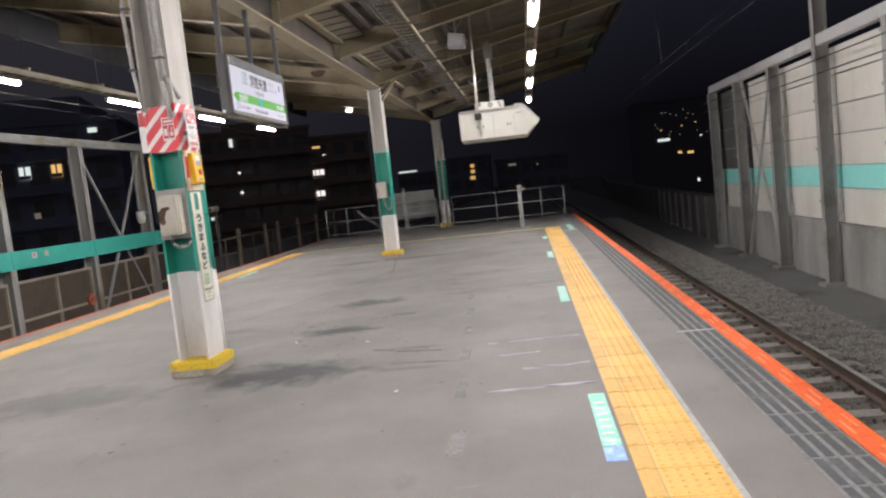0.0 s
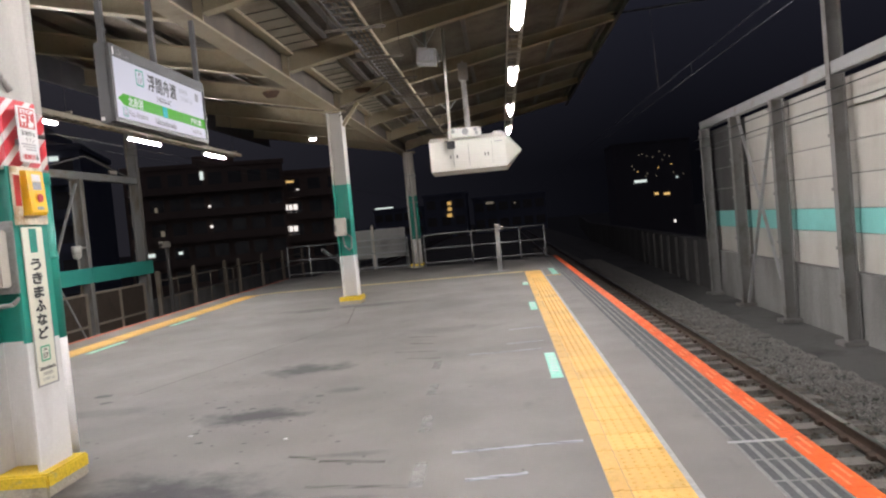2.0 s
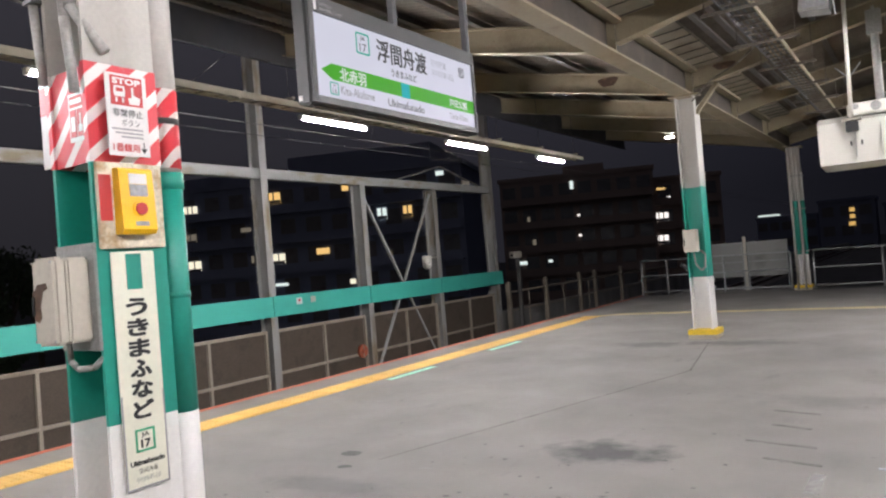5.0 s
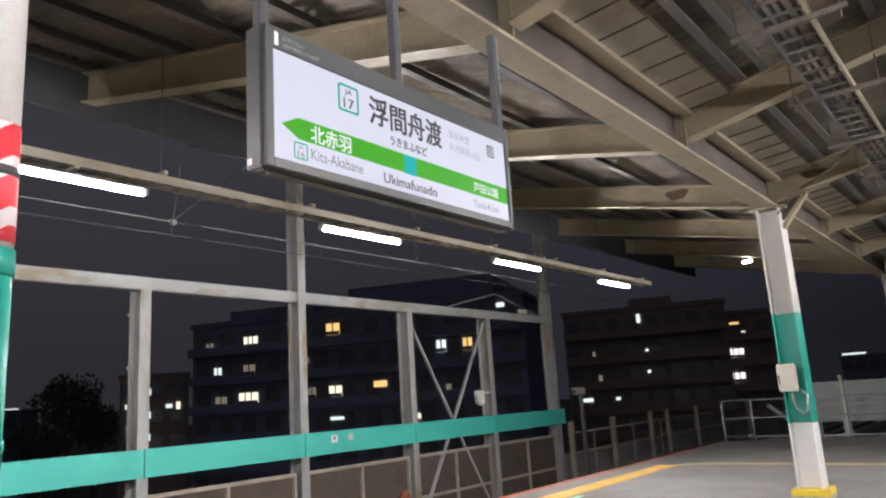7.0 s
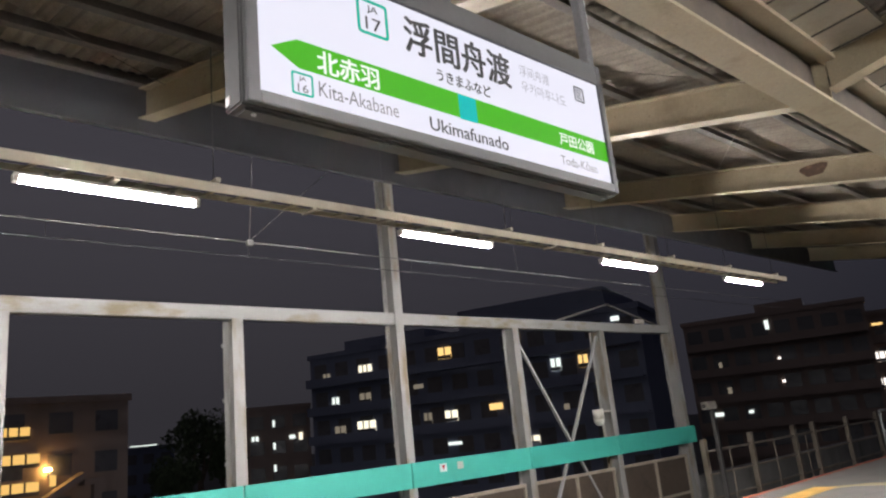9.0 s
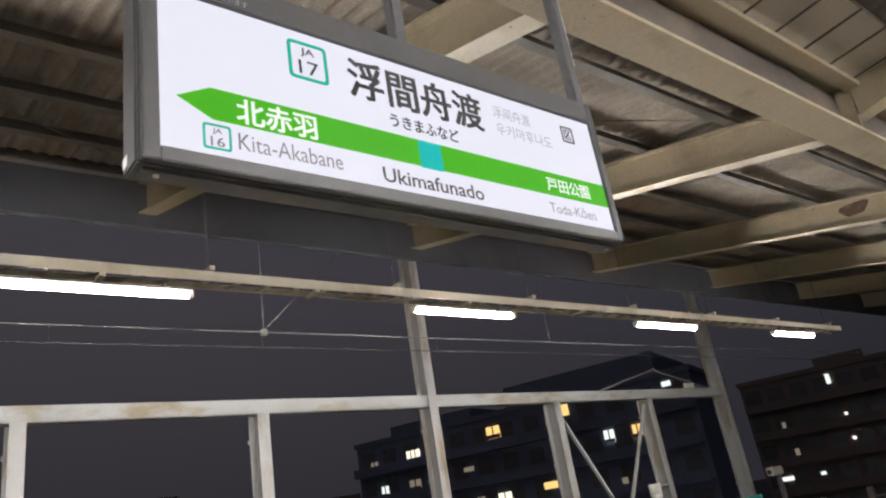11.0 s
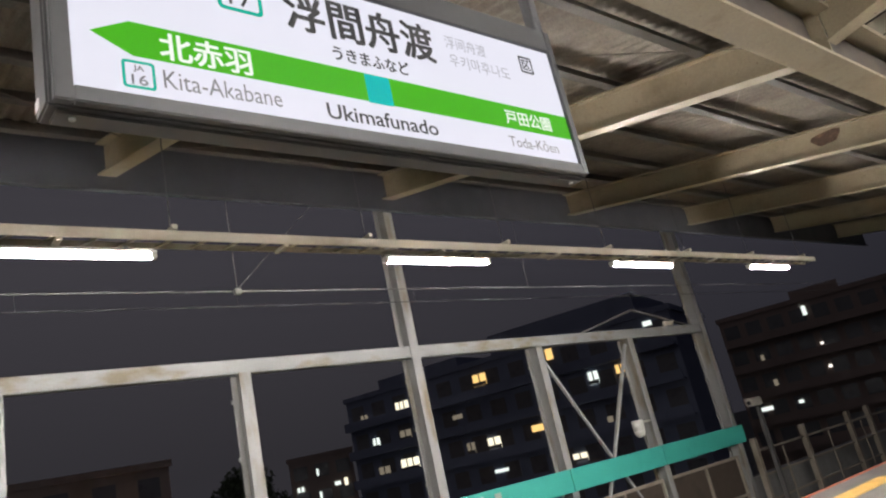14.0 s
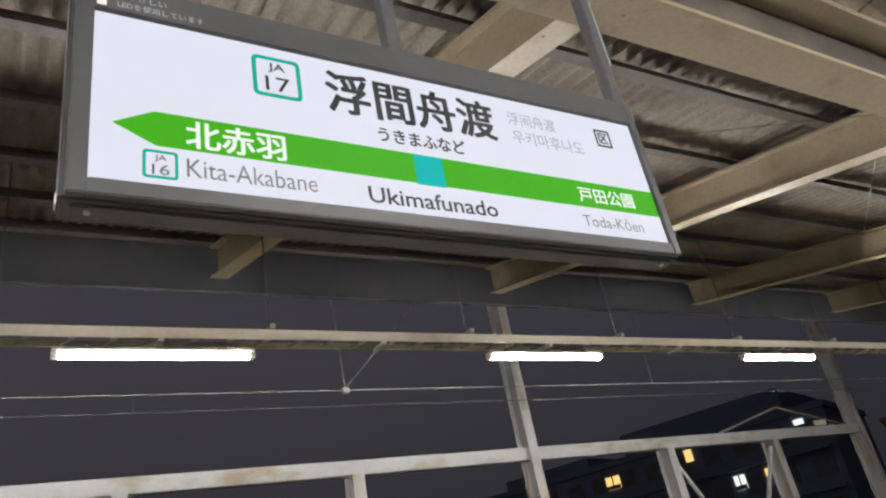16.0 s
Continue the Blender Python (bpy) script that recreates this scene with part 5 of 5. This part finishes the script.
def light_rail(x, z, ya, yb_):
    r = thing("light_rail", (x, ya, z), "long cream steel channel carrying the tube lights", "rail", "light rails")
    part("side_rail", Shape().box(x - 0.097, x - 0.085, ya, yb_, z + 0.104, z + 0.15), M_GUTTER, r)
    part("side_rail", Shape().box(x + 0.085, x + 0.097, ya, yb_, z + 0.104, z + 0.182).box(x + 0.06, x + 0.085, ya, yb_, z + 0.17, z + 0.182), M_GUTTER, r)
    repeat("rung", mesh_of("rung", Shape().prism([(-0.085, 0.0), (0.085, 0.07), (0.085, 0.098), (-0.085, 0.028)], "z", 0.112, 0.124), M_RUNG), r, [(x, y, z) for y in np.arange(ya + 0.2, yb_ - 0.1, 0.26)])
    repeat("lamp_bracket", mesh_of("lamp_bracket", Shape().box(-0.09, 0.09, -0.02, 0.02, z + 0.084, z + 0.106), M_GUTTER), r, [(x, y, 0) for y in np.arange(8.71 - 3.39 * 5, yb_, 1.695)])
    repeat("drop_rod", mesh_of("drop_rod", Shape().bar((0, 0, z + 0.11), (0, 0, roof_z(x) + 0.36), 0.005, n=6), M_DARK), r, [(x, y, 0) for y in np.arange(ya + 0.8, yb_, 1.77)])
    repeat("rail_clamp", mesh_of("rail_clamp", Shape().box(-0.09, 0.09, -0.02, 0.02, z + 0.2, z + 0.235), M_GUTTER), r, [(x, y, 0) for y in np.arange(ya + 0.8, yb_, 1.77)])


light_rail(-6.59, 3.52, Y0, 20.45)
light_rail(0.38, 3.62, Y0, 22.2)
for k in range(-5, 4):
    tube_light(-6.59, 8.71 + 3.39 * k, 3.52, 0.044)
    tube_light(0.38, 9.9 + 3.58 * k, 3.62, 0.075)

el = thing("end_lamp", (-5.4, 23.6, 4.3), "small bright lamp under the last rafters", "lamp")
part("housing", Shape().box(-5.5, -5.3, 23.57, 23.73, 4.3, 4.44, 0.01), M_BOXW, el)
part("lens", Shape().box(-5.48, -5.32, 23.58, 23.72, 4.28, 4.3), glow("small_lamp", (1.0, 0.95, 0.9), 220.0), el, "glowing lamp lens")

# ---------- hung cabinet, speaker, cable ladder ----------
cb = thing("monitor_cabinet", (-0.5, 15.5, 2.38), "white hanging monitor cabinet with angled faces", "cabinet")
xa, xb = -1.17, 0.2
# five-sided section with slanted underside, closed by a wedge at the east end
sh = Shape()
sec = [(15.28, 2.4), (15.2, 2.92), (15.45, 3.02), (16.15, 3.02), (16.25, 2.6), (15.9, 2.36)]
sh.prism(sec, "x", xa, xb)
part("body", sh, M_BOXW, cb)
sh = Shape()
lo = [sh.bm.verts.new((xb, y, z)) for y, z in sec]
m1, m2 = sh.bm.verts.new((xb + 0.28, 15.4, 2.68)), sh.bm.verts.new((xb + 0.28, 16.0, 2.68))
sh.bm.faces.new((lo[0], lo[1], m1))
sh.bm.faces.new((lo[1], lo[2], m1))
sh.bm.faces.new((lo[2], lo[3], m2, m1))
sh.bm.faces.new((lo[3], lo[4], m2))
sh.bm.faces.new((lo[4], lo[5], m2))
sh.bm.faces.new((lo[5], lo[0], m1, m2))
bmesh.ops.recalc_face_normals(sh.bm, faces=sh.bm.faces)
part("end_wedge", sh, M_BOXW, cb)
sh = Shape()
for x in (xa + 0.42, xa + 0.7, xa + 1.12):
    sh.box(x, x + 0.005, 15.19, 15.26, 2.46, 2.86)
part("door_seam", sh, M_BACKG, cb)
sh = Shape()
for x in (xa + 0.36, xa + 0.48, xa + 0.98, xa + 1.04):
    sh.box(x, x + 0.018, 15.2, 15.24, 2.61, 2.67)
part("door_latch", sh, M_BLACK, cb)
part("small_label", Shape().box(0.0, 0.14, 15.19, 15.2, 2.84, 2.855), M_INKG, cb)
tu = part("top_unit", Shape().box(-0.82, -0.22, 15.2, 15.6, 2.98, 3.14, 0.02), M_BOXW, cb, "white speaker unit on top")
for x, r in ((-0.72, 0.035), (-0.5, 0.06), (-0.32, 0.03), (-0.3, 0.03)):
    part("speaker_grille", Shape().bar((x, 15.2, 3.07 if r > 0.05 else (3.09 if x != -0.3 else 3.03)), (x, 15.185, 3.07 if r > 0.05 else (3.09 if x != -0.3 else 3.03)), r, n=14), M_BACKG, tu)
dc = part("dark_camera", Shape().box(-0.84, -0.7, 15.1, 15.19, 2.78, 2.91, 0.008), M_BLACK, cb)
part("camera_hood", Shape().box(-0.88, -0.66, 15.06, 15.2, 2.92, 2.94), M_BOXG, dc)
part("front_pole", Shape().bar((-0.77, 15.12, 2.94), (-0.74, 15.12, roof_z(-0.74) + 0.49), 0.024, n=10), M_BOXW, cb)
part("pole_brace", Shape().bar((-0.76, 15.12, 3.45), (-0.62, 15.12, 3.62), 0.008, n=6).bar((-0.76, 15.12, 3.45), (-0.9, 15.12, 3.6), 0.008, n=6), M_GALV, cb)
part("rear_pole", Shape().bar((-0.47, 15.9, 3.02), (-0.47, 15.9, 4.15), 0.05, n=12), M_PIPE, cb)
part("pole_bracket", Shape().box(-0.56, -0.38, 15.82, 15.98, 4.1, 4.42, 0.01).box(-0.49, -0.45, 15.85, 16.86, 4.4, 4.465), M_PIPE, cb)
part("flat_antenna", Shape().box(-0.02, 0.16, 15.5, 15.7, 3.03, 3.06, 0.01).bar((0.07, 15.6, 3.02), (0.07, 15.6, 3.04), 0.02, n=8), M_BOXW, cb)

sp = thing("ceiling_speaker", (-1.0, 14.3, 4.1), "grey box speaker hung under the canopy on rods", "speaker")
part("body", Shape().prism([(-1.16, 4.16), (-0.84, 4.12), (-0.82, 4.36), (-1.13, 4.41)], "y", 14.2, 14.5), M_BACKG, sp)
part("face", Shape().box(-1.11, -0.87, 14.192, 14.2, 4.18, 4.345), M_INKG, sp)
part("hanger_pole", Shape().bar((-1.0, 14.35, 4.4), (-1.0, 14.35, roof_z(-1.0) + 0.42), 0.022, n=8), M_GALV, sp)
part("stay_wire", Shape().bar((-1.0, 14.35, 4.45), (-1.35, 14.35, 4.8), 0.008, n=6).bar((-1.0, 14.35, 4.45), (-0.75, 14.35, 4.8), 0.008, n=6).bar((-0.8, 14.3, 4.3), (-0.78, 14.25, 4.05), 0.008, n=6), M_GALV, sp)

ld = thing("cable_ladder", (-1.65, Y0, 4.15), "steel cable ladder with cables under the canopy", "cable ladder")
for x in (-1.8, -1.5):
    part("ladder_side", Shape().box(x - 0.01, x + 0.01, Y0, 24.5, 4.1, 4.16), M_BEAM if x > -1.6 else M_DARK, ld)
repeat("rung", mesh_of("rung", Shape().box(-1.79, -1.51, 0, 0.024, 4.105, 4.125), M_LADDER), ld, [(0, y, 0) for y in np.arange(Y0 + 0.1, 24.5, 0.25)])
random.seed(4)
for k in range(4):
    x = -1.75 + 0.06 * k
    part("cable", Shape().bar((x + random.uniform(-0.02, 0.02), Y0, 4.145), (x + random.uniform(-0.02, 0.02), 20.0, 4.15), 0.018, n=6), M_BLACK, ld)
for y in np.arange(RAFTERS[0] + 1.0, 24, 1.75):
    part("cross_bar", Shape().bar((-2.05, y, 4.09), (-1.25, y, 4.09), 0.035), M_LADDER, ld)
    for x in (-2.0, -1.3):
        part("drop_rod", Shape().bar((x, y, 4.01), (x, y, roof_z(x) + 0.36), 0.006, n=6), M_LADDER, ld)
# loose cable swinging from the ladder to the girder
lc = thing("loose_cable", (-2.4, 15.5, 4.1), "dull cable looping from the ladder to the girder", "cable")
part("cable", Shape().path([(-1.7, 14.9, 4.12), (-1.9, 15.5, 4.16), (-2.2, 16.1, 4.15), (-2.7, 16.5, 4.05), (-3.05, 16.65, 3.8)], 0.012, 8), M_LADDER, lc)
kb = thing("knee_brace", (-3.0, 16.8, 3.9), "cream steel knee brace at the column head", "brace")
part("brace_bar", Shape().bar((-3.04, 16.82, 3.62), (-2.68, 16.82, 4.06), 0.09, 0.06), M_BEAM, kb)
part("gusset", Shape().prism([(-3.05, 3.7), (-3.05, 3.99), (-2.72, 4.04)], "y", 16.8, 16.812), M_NEARBLACK, kb, "near-black gusset plate")

# ---------- platform-end railing ----------
def railing(name, xs, y, zt, mids, label):
    r = thing(name, (xs[0], y, 0), label, "railing", "platform end railings")
    for x in xs:
        part("rail_post", Shape().bar((x, y, 0), (x, y, zt), 0.03, n=10), M_GALV, r)
    for z in [zt] + mids:
        part("rail_bar", Shape().bar((xs[0], y, z), (xs[-1], y, z), 0.024, n=8), M_GALV, r)
    return r


YF = 26.8
railing("end_railing", (-7.48, -6.7, -5.05, -3.27), YF, 1.07, [0.6, 0.12], "galvanised pipe railing across the platform end")
railing("end_railing", (-2.7, -1.08, 0.55, 1.38), YF, 1.07, [0.6, 0.12], "galvanised pipe railing across the platform end")
for x, y in ((-1.75, 7.35), (-2.6, 7.6), (-1.1, 5.4)):
    lt = thing("litter_scrap", (x, y, 0.0), "tiny white scrap of paper on the asphalt", "litter", "litter scraps")
    part("scrap", Shape().prism([(x, y), (x + 0.035, y + 0.006), (x + 0.03, y + 0.022), (x + 0.006, y + 0.018)], "z", 0.001, 0.006), M_PAPER, lt)
gt = thing("end_gate", (-4.5, 27.6, 0), "grey sheet metal gate panels behind the railing", "gate")
for a, b_ in ((-5.6, -4.68), (-4.5, -3.47)):
    part("gate_panel", Shape().box(a, b_, 27.6, 27.64, 0.4, 1.38), M_BACKG, gt)
    part("gate_frame", Shape().box(a - 0.03, a, 27.58, 27.66, 0.0, 1.42).box(b_, b_ + 0.03, 27.58, 27.66, 0.0, 1.42).box(a, b_, 27.58, 27.66, 1.38, 1.42).box(a, b_, 27.575, 27.6, 0.82, 0.86), M_GALV, gt)
part("gate_post", Shape().box(-4.63, -4.55, 27.55, 27.6, 0.0, 1.58), M_BOXG, gt, "pale gate post")
part("gate_landing", Shape().box(-6.6, -3.0, PE, 28.6, -0.12, 0.0), M_SLAB, gt)
part("landing_leg", Shape().box(-6.4, -6.2, 28.2, 28.4, -1.5, -0.12).box(-3.3, -3.1, 28.2, 28.4, -1.5, -0.12), M_SLAB, gt)
part("stair_string", Shape().bar((-6.3, 26.95, 0.9), (-5.7, 28.4, 0.05), 0.05, 0.12), M_GALV, gt)
bp = thing("bollard_post", (-0.15, 22.0, 0), "grey steel post with a small lamp head on the platform", "post")
part("post", Shape().box(-0.21, -0.09, 21.95, 22.05, 0, 1.24, 0.008), M_BACKG, bp)
part("cap", Shape().box(-0.23, -0.07, 21.93, 22.07, 1.24, 1.29, 0.008), M_PIPE, bp)
part("head", Shape().box(-0.07, 0.02, 21.94, 22.03, 1.12, 1.22, 0.008), M_BOXG, bp)
part("foot", Shape().box(-0.4, 0.1, 21.88, 22.12, 0.0, 0.02), M_BACKG, bp)

# ---------- city at night ----------
def facade(name, p0, p1, depth, ztop, m, floors, bays, lit, label, balcony=True, steps=()):
    """A block of flats: walls, parapet, balconies, dark windows and the lit ones where they are."""
    p0, p1 = Vector((*p0, 0)), Vector((*p1, 0))
    length, d = (p1 - p0).length, (p1 - p0).normalized()
    rot = math.atan2(d.y, d.x)
    b = thing(name, (p0.x, p0.y, -9.0), label, "building", "buildings round the station")
    b.rotation_euler = (0, 0, rot)
    H = ztop + 9.0

    def put(nm, sh, mat_, lab=""):
        o = new(nm, mesh_of(nm, sh, mat_))
        o.parent = b
        return tagged(o, lab)
    put("wall", Shape().box(0, length, 0, depth, 0, H), m)
    put("roof", Shape().box(-0.2, length + 0.2, -0.2, depth + 0.2, H, H + 0.5), m)
    for s0, s1, hh in steps:
        put("roof_house", Shape().box(s0, s1, 1.0, depth - 1, H + 0.5, H + hh), m)
    fh, bw = 2.95, length / bays
    wme = mesh_of("window", Shape().box(-0.8, 0.8, -0.06, 0.02, 0, 1.5), M_FARHAZE if m is M_FARHAZE else M_FARGL)
    bme = mesh_of("balcony", Shape().box(0.15, length - 0.15, -1.1, 0, -0.15, 0.0).box(0.15, length - 0.15, -1.1, -1.0, 0.0, 0.75), m)
    for f_ in range(floors):
        zf = H - (f_ + 1) * fh
        if balcony:
            o = new("balcony", bme)
            o.parent, o.location = b, (0, 0, zf)
        for k in range(bays):
            o = new("window", wme)
            o.parent, o.location = b, (bw * (k + 0.5), 0, zf + 0.8)
    for u, z, w, h, mm in lit:
        w, h = w * 0.85, h * 0.85
        pane = put("lit_window", Shape().box(u - w / 2, u + w / 2, -0.12, -0.07, z + 9 - h / 2, z + 9 + h / 2), mm, "lit window")
        if w > 0.7 and h > 0.6:
            sh = Shape()
            for q in (0.5,) if w < 1.5 else (0.33, 0.66):
                sh.box(u - w / 2 + q * w - 0.06, u - w / 2 + q * w + 0.06, -0.16, -0.12, z + 9 - h / 2, z + 9 + h / 2)
            sh.box(u - w / 2, u + w / 2, -0.2, -0.16, z + 9 - h / 2, z + 9 - h * 0.2)
            put("window_frame", sh, M_FARGL).parent = pane
    return b


facade("apartment_building", (-70, 51), (-36, 63), 14, 10.6, M_FAR, 6, 13,
       [(7.2, 8.7, 1.9, 1.3, M_WARMW), (3.2, 5.8, 1.0, 1.2, M_COOLW), (7.0, 5.9, 1.6, 1.1, M_DIMW), (6.9, 3.0, 2.6, 1.3, M_WARMW), (3.6, 2.8, 1.6, 1.2, M_DIMW), (16.7, 9.2, 1.7, 1.3, M_WARM),
        (16.8, 3.1, 1.6, 1.2, M_WARMW), (21.6, 3.5, 1.6, 0.7, M_WARM), (24.4, 9.7, 0.8, 1.2, M_WARM), (28.0, 6.6, 1.1, 1.3, M_COOLW), (30.6, 6.6, 1.0, 1.3, M_WARM), (24.9, 0.2, 1.6, 0.8, M_WARMW),
        (16.9, 0.5, 1.7, 0.35, M_COOLW), (14.2, 3.1, 1.0, 1.2, M_DIMW), (13.4, 6.3, 1.3, 0.5, M_DIMW), (2.2, 8.4, 1.0, 1.2, M_DIMW), (34.0, 9.9, 0.9, 0.5, M_COOLW), (28.5, 2.6, 0.6, 1.0, M_DIMW)],
       "dark five-storey apartment block with a few lit windows", True, ((4, 14, 1.6), (18, 33, 2.6)))
facade("apartment_building", (-44.6, 86), (-27, 92.5), 12, 10.7, M_FARB, 5, 8,
       [(9.0, 9.7, 0.5, 1.2, M_COOLW), (9.6, 5.9, 0.35, 0.3, M_WHITEL), (9.6, 3.4, 0.4, 0.35, M_WHITEL), (2.1, 0.5, 1.6, 0.5, M_COOLW), (5.7, 0.5, 0.6, 0.4, M_COOLW), (3.4, 5.9, 0.4, 0.7, M_DIMW), (3.9, 3.0, 0.5, 0.8, M_DIMW)],
       "dim brown apartment block with open galleries", True, ((8, 13, 1.5),))
facade("apartment_building", (-28, 95.5), (-20.5, 98), 8, 9.4, M_FARB, 6, 3,
       [(0.7, 4.9, 2.0, 1.2, M_WHITEL), (0.5, 2.1, 2.0, 1.2, M_WHITEL), (0.9, 8.4, 1.2, 0.3, M_WARM), (1.8, 7.3, 0.5, 0.2, M_WHITEL)], "narrow stair tower with bright landings", True)
facade("house", (-82.3, 49.6), (-78.5, 56), 8, 6.2, M_FARB, 4, 3,
       [(1.0, 2.9, 0.9, 0.9, M_COOLW), (3.2, 4.6, 0.3, 0.9, M_COOLW), (3.2, 2.0, 0.3, 0.9, M_COOLW), (3.2, -0.5, 0.3, 0.9, M_COOLW), (5.3, 2.9, 0.8, 0.5, M_COOLW), (6.3, 2.9, 0.5, 1.0, M_WARMW)], "small pale building with narrow lit stair windows", False)
facade("house", (-60, 9), (-60, 28), 9, 6.4, M_FARB, 4, 6,
       [(11.2, 4.4, 2.4, 1.0, M_ORANGEW), (11.6, 2.5, 3.1, 1.1, M_ORANGEW), (11.6, 0.6, 3.1, 1.1, M_ORANGEW), (13.8, 1.0, 0.5, 0.9, M_ORANGEW)], "building with orange-lit open stair landings", False)
sl = thing("stair_lamp", (-59.0, 22.4, 1.6), "orange wall lamp over an outside stair", "lamp")
part("lamp_glass", Shape().box(-59.9, -59.6, 22.2, 22.6, 1.7, 1.9), glow("wall_lamp_orange", (1.0, 0.55, 0.15), 70.0), sl)
part("lamp_arm", Shape().box(-60.0, -59.9, 22.35, 22.45, 1.6, 1.95), M_DARK, sl)
st_ = thing("outside_stair", (-59, 21, -9), "concrete outside stair on the orange-lit building", "stair")
part("flight", Shape().prism([(20.0, -1.2), (24.4, 1.4), (24.4, 0.9), (20.0, -1.7)], "x", -59.6, -58.2), M_FARB, st_)
part("flight", Shape().prism([(24.4, 0.9), (25.8, 0.9), (25.8, 0.5), (24.4, 0.5)], "x", -59.6, -58.2), M_FARB, st_)
part("stair_pier", Shape().box(-59.4, -58.6, 25.2, 25.7, -9, 0.5), M_FARB, st_)
facade("far_block", (-13.5, 130), (-6, 130), 8, 5.7, M_FAR, 4, 3, [(4.5, 4.4, 0.8, 0.7, M_ORANGEW), (4.5, 3.4, 0.8, 0.7, M_ORANGEW), (4.4, 2.3, 1.0, 0.7, M_ORANGEW)], "distant dark block with an orange-lit stair", False)
facade("far_block", (-5, 134), (8, 134), 8, 4.6, M_FAR, 4, 6, [(3.0, 3.9, 1.6, 0.5, M_DIMW), (7.5, 3.5, 0.4, 0.3, M_DIMW)], "distant dark low block of flats", False)
tw = [(5.7, 6.2, 3.2, 0.7, M_COOLW), (9.0, 3.1, 1.0, 0.6, M_WARM), (11.3, 2.9, 1.6, 0.6, M_WARM), (12.6, -3.4, 0.5, 0.8, M_WHITEL), (13.8, 6.4, 0.5, 0.4, M_COOLW)]
random.seed(9)
for k in range(18):
    tw.append((4.0 + 12.5 * random.random(), 6.5 + 6.5 * random.random(), 0.28, 0.28, M_DIMW if k % 6 else M_WARM))
facade("tower_block", (26, 170), (43, 170), 12, 14.6, M_FARHAZE, 7, 9, tw, "distant tower block with small scattered lights", False)
facade("far_block", (-26, 150), (-16, 150), 8, 4.4, M_FAR, 3, 5, [(2.2, 5.1, 4.4, 0.35, M_COOLW)], "distant low building with a white sign", False)
facade("far_block", (-120, 46), (-118, 56), 6, 3.6, M_FAR, 3, 4, [(5.6, 4.15, 4.6, 0.25, M_COOLW)], "distant low building with a row of white lights", False)


def tree(x, y, h, r, seed):
    rng = random.Random(seed)
    t = thing("tree", (x, y, -9.0), "dark round-crowned tree in the night", "tree", "trees")
    sh = Shape()
    sh.bar((x, y, -9), (x, y, -9 + h * 0.5), 0.3, n=8)
    for k in range(6):
        a = k * 1.05
        sh.bar((x, y, -9 + h * 0.4), (x + r * 0.5 * math.cos(a), y + r * 0.5 * math.sin(a), -9 + h * 0.7), 0.1, n=6)
    part("trunk", sh, M_BARK, t)
    co, fa = [], []
    for k in range(2600):
        a, u, q = rng.uniform(0, 6.28), rng.uniform(-1, 1), rng.random() ** 0.4
        bump_ = 1 + 0.25 * math.sin(3 * a + seed) * math.cos(4 * u)
        c = Vector((x + r * q * bump_ * math.sqrt(1 - u * u) * math.cos(a), y + r * q * bump_ * math.sqrt(1 - u * u) * math.sin(a), -9 + h * 0.68 + r * 0.85 * q * u * bump_))
        e = Euler((rng.uniform(0, 6.3), rng.uniform(0, 6.3), rng.uniform(0, 6.3))).to_matrix()
        s = rng.uniform(0.14, 0.32)
        i = len(co)
        co += [tuple(c + e @ Vector(p) * s) for p in ((-1, 0, 0), (0, -0.5, 0.1), (1, 0, 0), (0, 0.5, 0.1))]
        fa.append((i, i + 1, i + 2, i + 3))
    me = bpy.data.meshes.new("crown")
    me.from_pydata(co, [], fa)
    me.materials.append(M_LEAF)
    o = new("crown", me)
    o.parent = t
    me.transform(Matrix.Translation((-x, -y, 9.0)))


for k, (x, y, h, r) in enumerate(((-75, 40.6, 18.4, 3.2), (-76, 43.8, 15, 2.4), (-72, 36.6, 13.2, 2.2), (-62, 33.5, 9, 2.0))):
    tree(x, y, h, r, 20 + k)

# ---------- paving pieces ----------
run_tiles("tactile_tile", dome_tile(0.31, 0.33), 0.73, 1.0 - 0.33 * 30, 21.1, 0.33)
run_tiles("inner_line_tile", inner_line(0.33), 0.522, 1.0 - 0.33 * 30, 21.1, 0.33)
run_tiles("antislip_tile", slot_tile(0.33), 0.0, 2.0 - 0.33 * 33, PE - 0.2, 0.33)
run_tiles("edge_tile", orange_tile(0.48), 0.0, 1.5 - 0.48 * 21, PE - 0.2, 0.48)
run_tiles("tactile_tile", dome_tile(0.3, 0.33), -6.8, 6.0 - 0.33 * 45, 20.6, 0.33)
run_tiles("inner_line_tile", inner_line(0.33), -6.6, 6.0 - 0.33 * 45, 20.6, 0.33)
